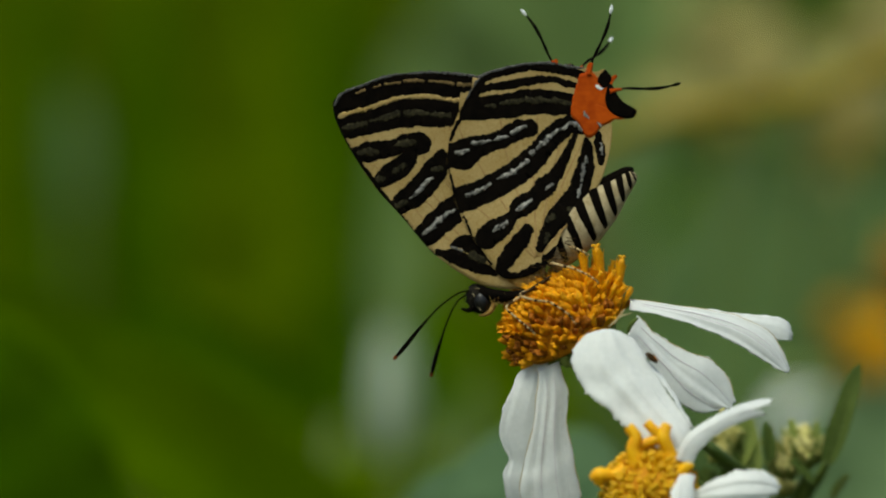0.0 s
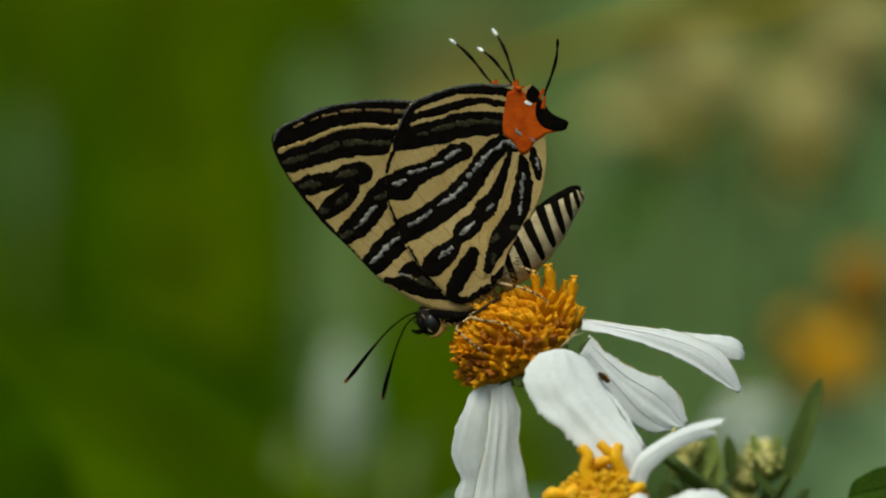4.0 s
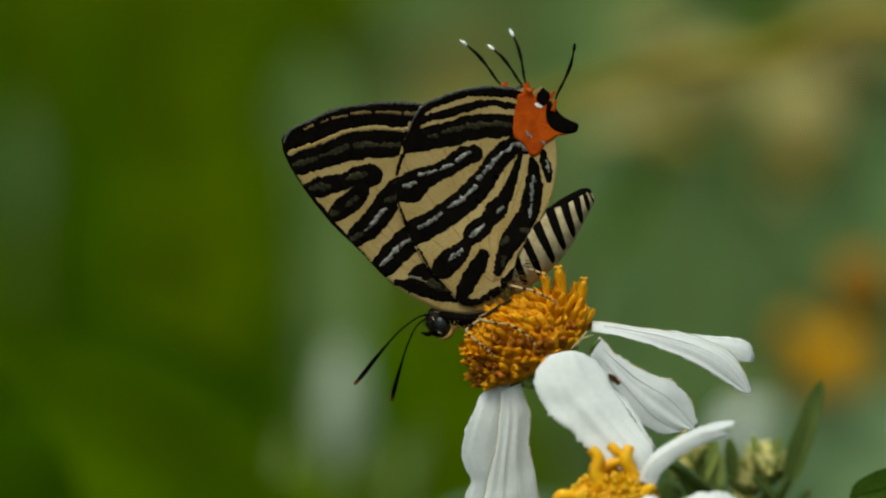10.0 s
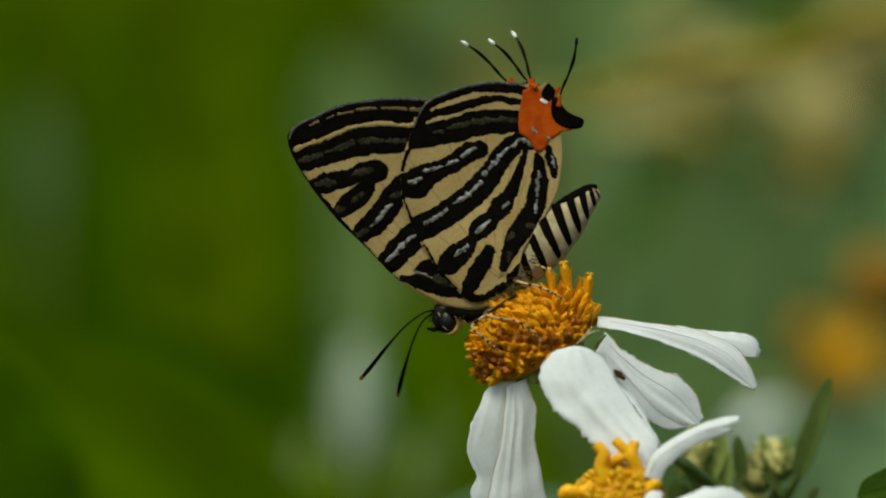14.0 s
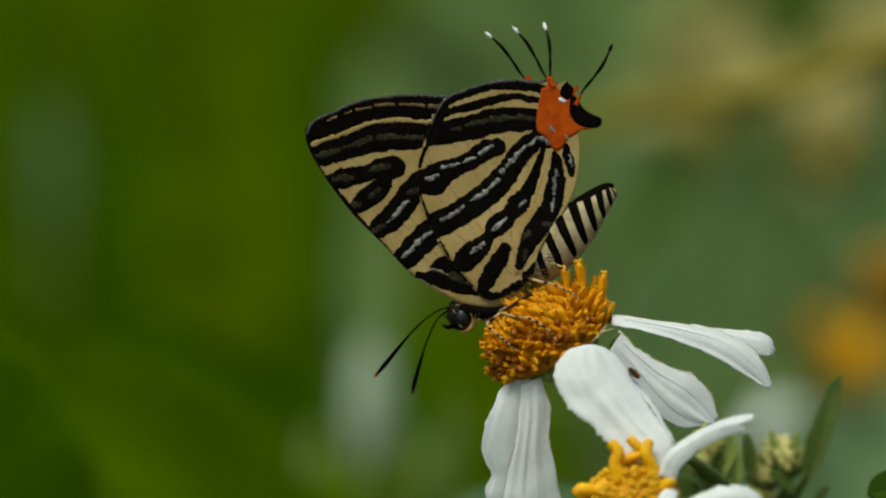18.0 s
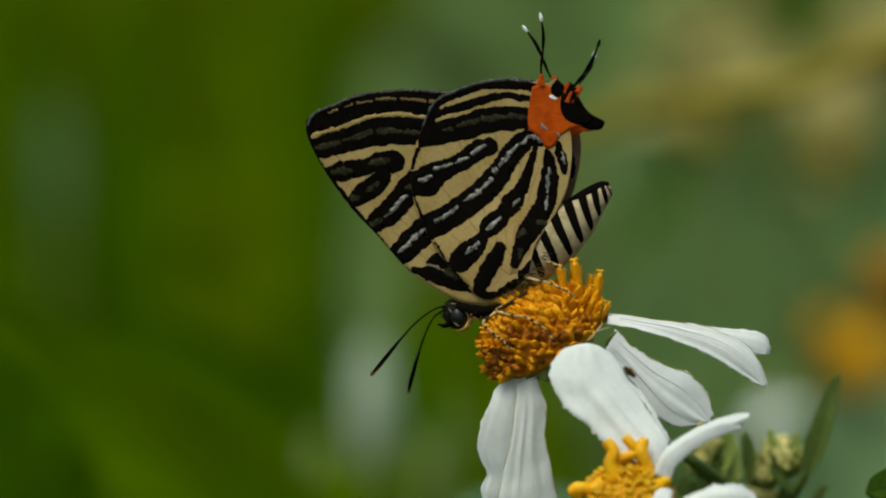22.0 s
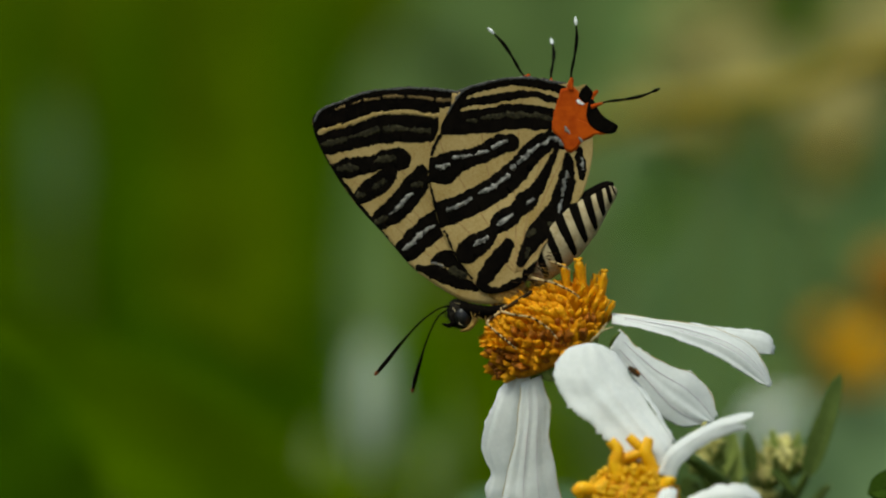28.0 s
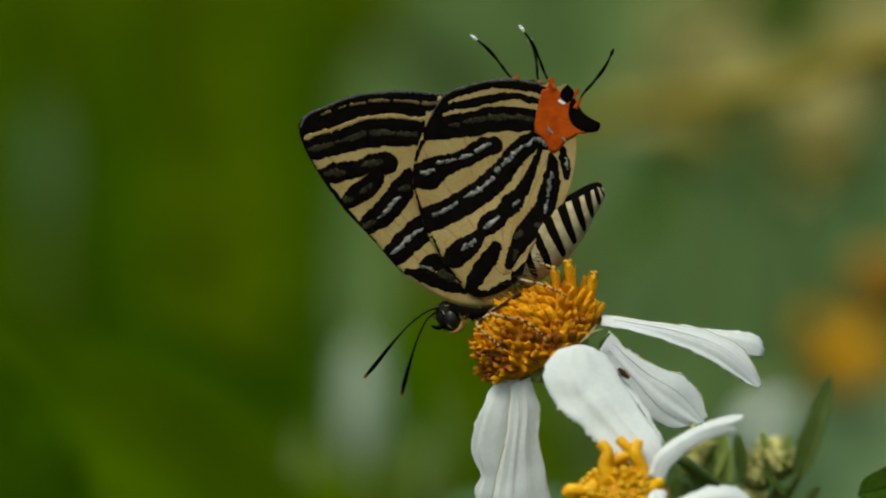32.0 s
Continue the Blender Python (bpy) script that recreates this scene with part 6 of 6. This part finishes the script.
    fore = [
        (0.0, wing_pose(-2.75)),
        (0.5, wing_pose(-0.58)),
        (1.0, wing_pose(-0.80)),
        (1.5, wing_pose(0.33)),
        (2.0, wing_pose(0.93)),
        (2.5, wing_pose(1.03)),
        (3.0, wing_pose(0.57)),
        (3.5, wing_pose(0.30)),
        (5.5, wing_pose(-0.22)),
        (6.0, wing_pose(0.16)),
        (6.5, wing_pose(0.38)),
        (7.0, wing_pose(-0.03)),
        (7.5, wing_pose(0.19)),
        (8.0, wing_pose(0.15)),
        (8.5, wing_pose(-0.11)),
        (9.0, wing_pose(-0.10)),
        (9.5, wing_pose(0.41)),
        (10.0, wing_pose(0.24)),
        (10.5, wing_pose(0.22)),
        (11.0, wing_pose(0.03)),
        (11.5, wing_pose(-0.15)),
        (12.0, wing_pose(0.01)),
        (12.5, wing_pose(0.20)),
        (13.0, wing_pose(0.00)),
        (13.5, wing_pose(0.14)),
        (14.0, wing_pose(0.44)),
        (14.5, wing_pose(0.05)),
        (16.5, wing_pose(-0.04)),
        (17.0, wing_pose(-0.20)),
        (17.5, wing_pose(-0.04)),
        (18.0, wing_pose(0.14)),
        (18.5, wing_pose(-0.35)),
        (19.0, wing_pose(-0.12)),
        (19.5, wing_pose(0.06)),
        (20.0, wing_pose(-1.77)),
        (20.5, wing_pose(-2.15)),
        (21.0, wing_pose(-2.03)),
        (21.5, wing_pose(-1.94)),
        (22.0, wing_pose(-1.81)),
        (22.5, wing_pose(-1.79)),
        (23.0, wing_pose(-1.17)),
        (23.5, wing_pose(-3.31)),
        (24.0, wing_pose(-3.02)),
        (24.5, wing_pose(-3.30)),
        (25.0, wing_pose(-2.97)),
        (25.5, wing_pose(-3.18)),
        (27.5, wing_pose(-2.54)),
        (28.0, wing_pose(-2.65)),
        (28.5, wing_pose(-2.68)),
        (29.0, wing_pose(-2.50)),
        (29.5, wing_pose(-2.14)),
        (30.0, wing_pose(-2.45)),
        (30.5, wing_pose(-2.24)),
        (31.0, wing_pose(-1.83)),
        (31.5, wing_pose(-1.98)),
        (32.0, wing_pose(-2.00)),
    ]
    walk(near_fore, fore)
    walk(far_fore, [(t, pose(0, 0.62 * MM, 0) @ m) for t, m in fore])
    walk(near_hind, [
        (0.0, wing_pose(-5.25)),
        (0.5, wing_pose(-2.38)),
        (1.0, wing_pose(-1.38)),
        (1.5, wing_pose(-0.44)),
        (2.0, wing_pose(0.84)),
        (2.5, wing_pose(0.58)),
        (3.0, wing_pose(0.29)),
        (3.5, wing_pose(0.30)),
        (5.5, wing_pose(-0.46)),
        (6.0, wing_pose(0.08)),
        (6.5, wing_pose(0.52)),
        (7.0, wing_pose(-0.20)),
        (7.5, wing_pose(0.16)),
        (8.0, wing_pose(-0.03)),
        (8.5, wing_pose(-0.12)),
        (9.0, wing_pose(-0.10)),
        (9.5, wing_pose(0.16)),
        (10.0, wing_pose(0.18)),
        (10.5, wing_pose(-0.04)),
        (11.0, wing_pose(0.08)),
        (11.5, wing_pose(-0.14)),
        (12.0, wing_pose(-0.30)),
        (12.5, wing_pose(0.14)),
        (13.0, wing_pose(0.00)),
        (13.5, wing_pose(-0.04)),
        (14.0, wing_pose(0.48)),
        (14.5, wing_pose(0.17)),
        (16.5, wing_pose(-0.08)),
        (17.0, wing_pose(0.02)),
        (17.5, wing_pose(0.07)),
        (18.0, wing_pose(0.18)),
        (18.5, wing_pose(-0.51)),
        (19.0, wing_pose(0.09)),
        (19.5, wing_pose(0.21)),
        (20.0, wing_pose(-0.35)),
        (20.5, wing_pose(1.25)),
        (21.0, wing_pose(1.35)),
        (21.5, wing_pose(1.22)),
        (22.0, wing_pose(1.56)),
        (22.5, wing_pose(1.56)),
        (23.0, wing_pose(2.06)),
        (23.5, wing_pose(-1.32)),
        (24.0, wing_pose(-6.86)),
        (24.5, wing_pose(-6.79)),
        (25.0, wing_pose(-6.53)),
        (25.5, wing_pose(-6.69)),
        (27.5, wing_pose(-5.55)),
        (28.0, wing_pose(-5.77)),
        (28.5, wing_pose(-5.79)),
        (29.0, wing_pose(-5.08)),
        (29.5, wing_pose(-4.79)),
        (30.0, wing_pose(-4.79)),
        (30.5, wing_pose(-4.36)),
        (31.0, wing_pose(-3.91)),
        (31.5, wing_pose(-3.74)),
        (32.0, wing_pose(-3.71)),
    ])
    walk(far_hind, [
        (0, wing_pose(4.59, 1.0)),
        (0.5, wing_pose(5.78, 1.0)),
        (20, wing_pose(6.35, 1.0)),
        (20.3, wing_pose(-2.64, 1.0)),
        (23.2, wing_pose(-2.56, 1.0)),
        (23.6, wing_pose(4.49, 1.0)),
        (23.8, wing_pose(6.74, 1.0)),
        (32, wing_pose(6.26, 1.0)),
    ])
    for ob, (x, y), drift in (
            (twig, (0.1, 0.21), [(0, 0, -6.5), (0.4, 0, -6), (1, 0, -1.6), (2, 0, 2.4), (3, 0, 3.5), (6, 0, 6.8), (7, 0, 4.5), (9, 0, -0.4), (12, 0, 0), (14, 0, -0.4), (17, 0, -3.6), (20, 0, -4), (28, 0, -4.6), (32, 0, -4)]),
            (ashy_leaf, (0.0, 0.33), [(0, 2, 0), (1, -1, 0), (2, -2, 0), (3, 0, 0), (5.5, 0, 0), (5.8, -5, 0), (6.0, -8.5, 0), (6.4, -7.5, 0), (7, -4, 0), (8, -2, 0), (9, 0, 0), (17, 1, 0), (32, 1, 0)]),
            (pale_leaf, (-0.012, 0.42), [(0, 7, 0), (0.5, 2, 0), (1.3, -4, 0), (2, -1, 0), (3, 0, 0), (6, -6, 0), (7, -7, 0), (8, -6, 0), (9, -3, 0), (13, 0, 0), (17, 3, 0), (20, 5.6, 0), (32, 5.6, 0)]),
            (dry_leaf, (0.03, 0.47), [(0, 24, 18), (0.5, 12, 9), (1, -2, 0), (2, -5, 0), (3, -4, 0), (6, -4, 0), (9, -3, 0), (12, 1, 1), (14, 5, 2), (17, 18, 13), (19, 24, 18), (32, 24, 18)]),
            (dusk_leaf, (0.005, 0.07), [(0, 0, 0), (1, 0, -0.3), (1.6, 0, -4), (32, 0, -4)])):
        walk(ob, [(t, pose(x + dx * MM, y, dz * MM)) for t, dx, dz in drift])
    for ob, (x, z), y, turns in (
            (tail_a, TAIL_A, -0.03, [
                (0, 75.9, 0), (0.5, 139.0, 10), (1, 130.2, 20), (1.5, 140.0, 12), (2, 138.9, 5), (3, 129.8, 30), (6, 134.7, 36),
                (7, 132.9, 36), (8, 135.0, 36), (9, 101.8, 10), (10, 128.1, 28), (11, 139.6, 28), (12, 131.1, 25), (13, 133.0, 23),
                (14, 130.9, 20), (17, 107.7, 0), (18, 122.9, 0), (19, 87.0, 0), (20, 90.5, 0), (21, 95.5, 0), (22, 88.7, 0),
                (23, 89.4, 0), (23.4, 95.9, 0), (23.8, 83.2, 0), (24, 84.6, 0), (25, 85.8, 0), (28, 91.2, 0), (29, 122.2, 0),
                (30, 89.1, 0), (31, 119.3, 0), (32, 120.8, 0),
            ]),
            (tail_b, TAIL_B, -0.03, [
                (0, 10.4), (0.5, 91.0), (1, 87.2), (1.5, 88.0), (2, 77.9), (3, 80.3), (6, 61.7), (7, 69.9),
                (8, 73.0), (9, 68.8), (10, 69.6), (11, 66.6), (12, 68.1), (13, 70.0), (14, 72.4), (17, 57.1),
                (18, 57.3), (19, 58.0), (20, 59.5), (21, 65.0), (22, 58.7), (23, 76.4), (23.4, 55.9), (23.8, 24.2),
                (24, 9.6), (25, 8.2), (28, 19.2), (29, 53.2), (30, 19.1), (31, 47.0), (32, 58.8),
            ]),
            (tail_c, TAIL_A, 0.1, [
                (0, 116.1), (0.5, 136.8), (2, 141.8), (3, 131.8), (6, 124.8), (9, 124.8), (12, 129.8), (13, 132.8),
                (17, 123.8), (19, 123.8), (20, 126.8), (20.4, 120.9), (23, 120.9), (23.8, 120.8), (28, 119.8), (32, 126.8),
            ]),
            (tail_d, TAIL_D, 0.1, [
                (0, 39.1, 50), (0.5, 119.8, 35), (1, 115.8, 29), (2, 119.8, 43), (3, 107.8, 37), (6, 101.4, 14), (7, 94.8, 5),
                (8, 101.8, 5), (9, 90.8, 31), (10, 97.8, 31), (11, 107.8, 38), (12, 101.8, 42), (13, 101.8, 40), (14, 102.8, 37),
                (17, 87.3, 42), (18, 89.4, 33), (19, 80.8, 45), (20, 72.8, 56), (21, 68.9, 56), (22, 64.9, 55), (23, 80.9, 54),
                (23.5, 73.6, 54), (24, 78.8, 55), (25, 78.8, 55), (28, 80.8, 52), (29, 91.8, 50), (30, 78.8, 52), (31, 90.8, 50),
                (32, 93.8, 48),
            ])):
        walk(ob, [(t, pose(x * MM, (hind_depth(x, z) + y) * MM, z * MM, 0, -deg, 0) @ pose(0, 0, 0, 0, 0, *tilt)) for t, deg, *tilt in turns])


motions()
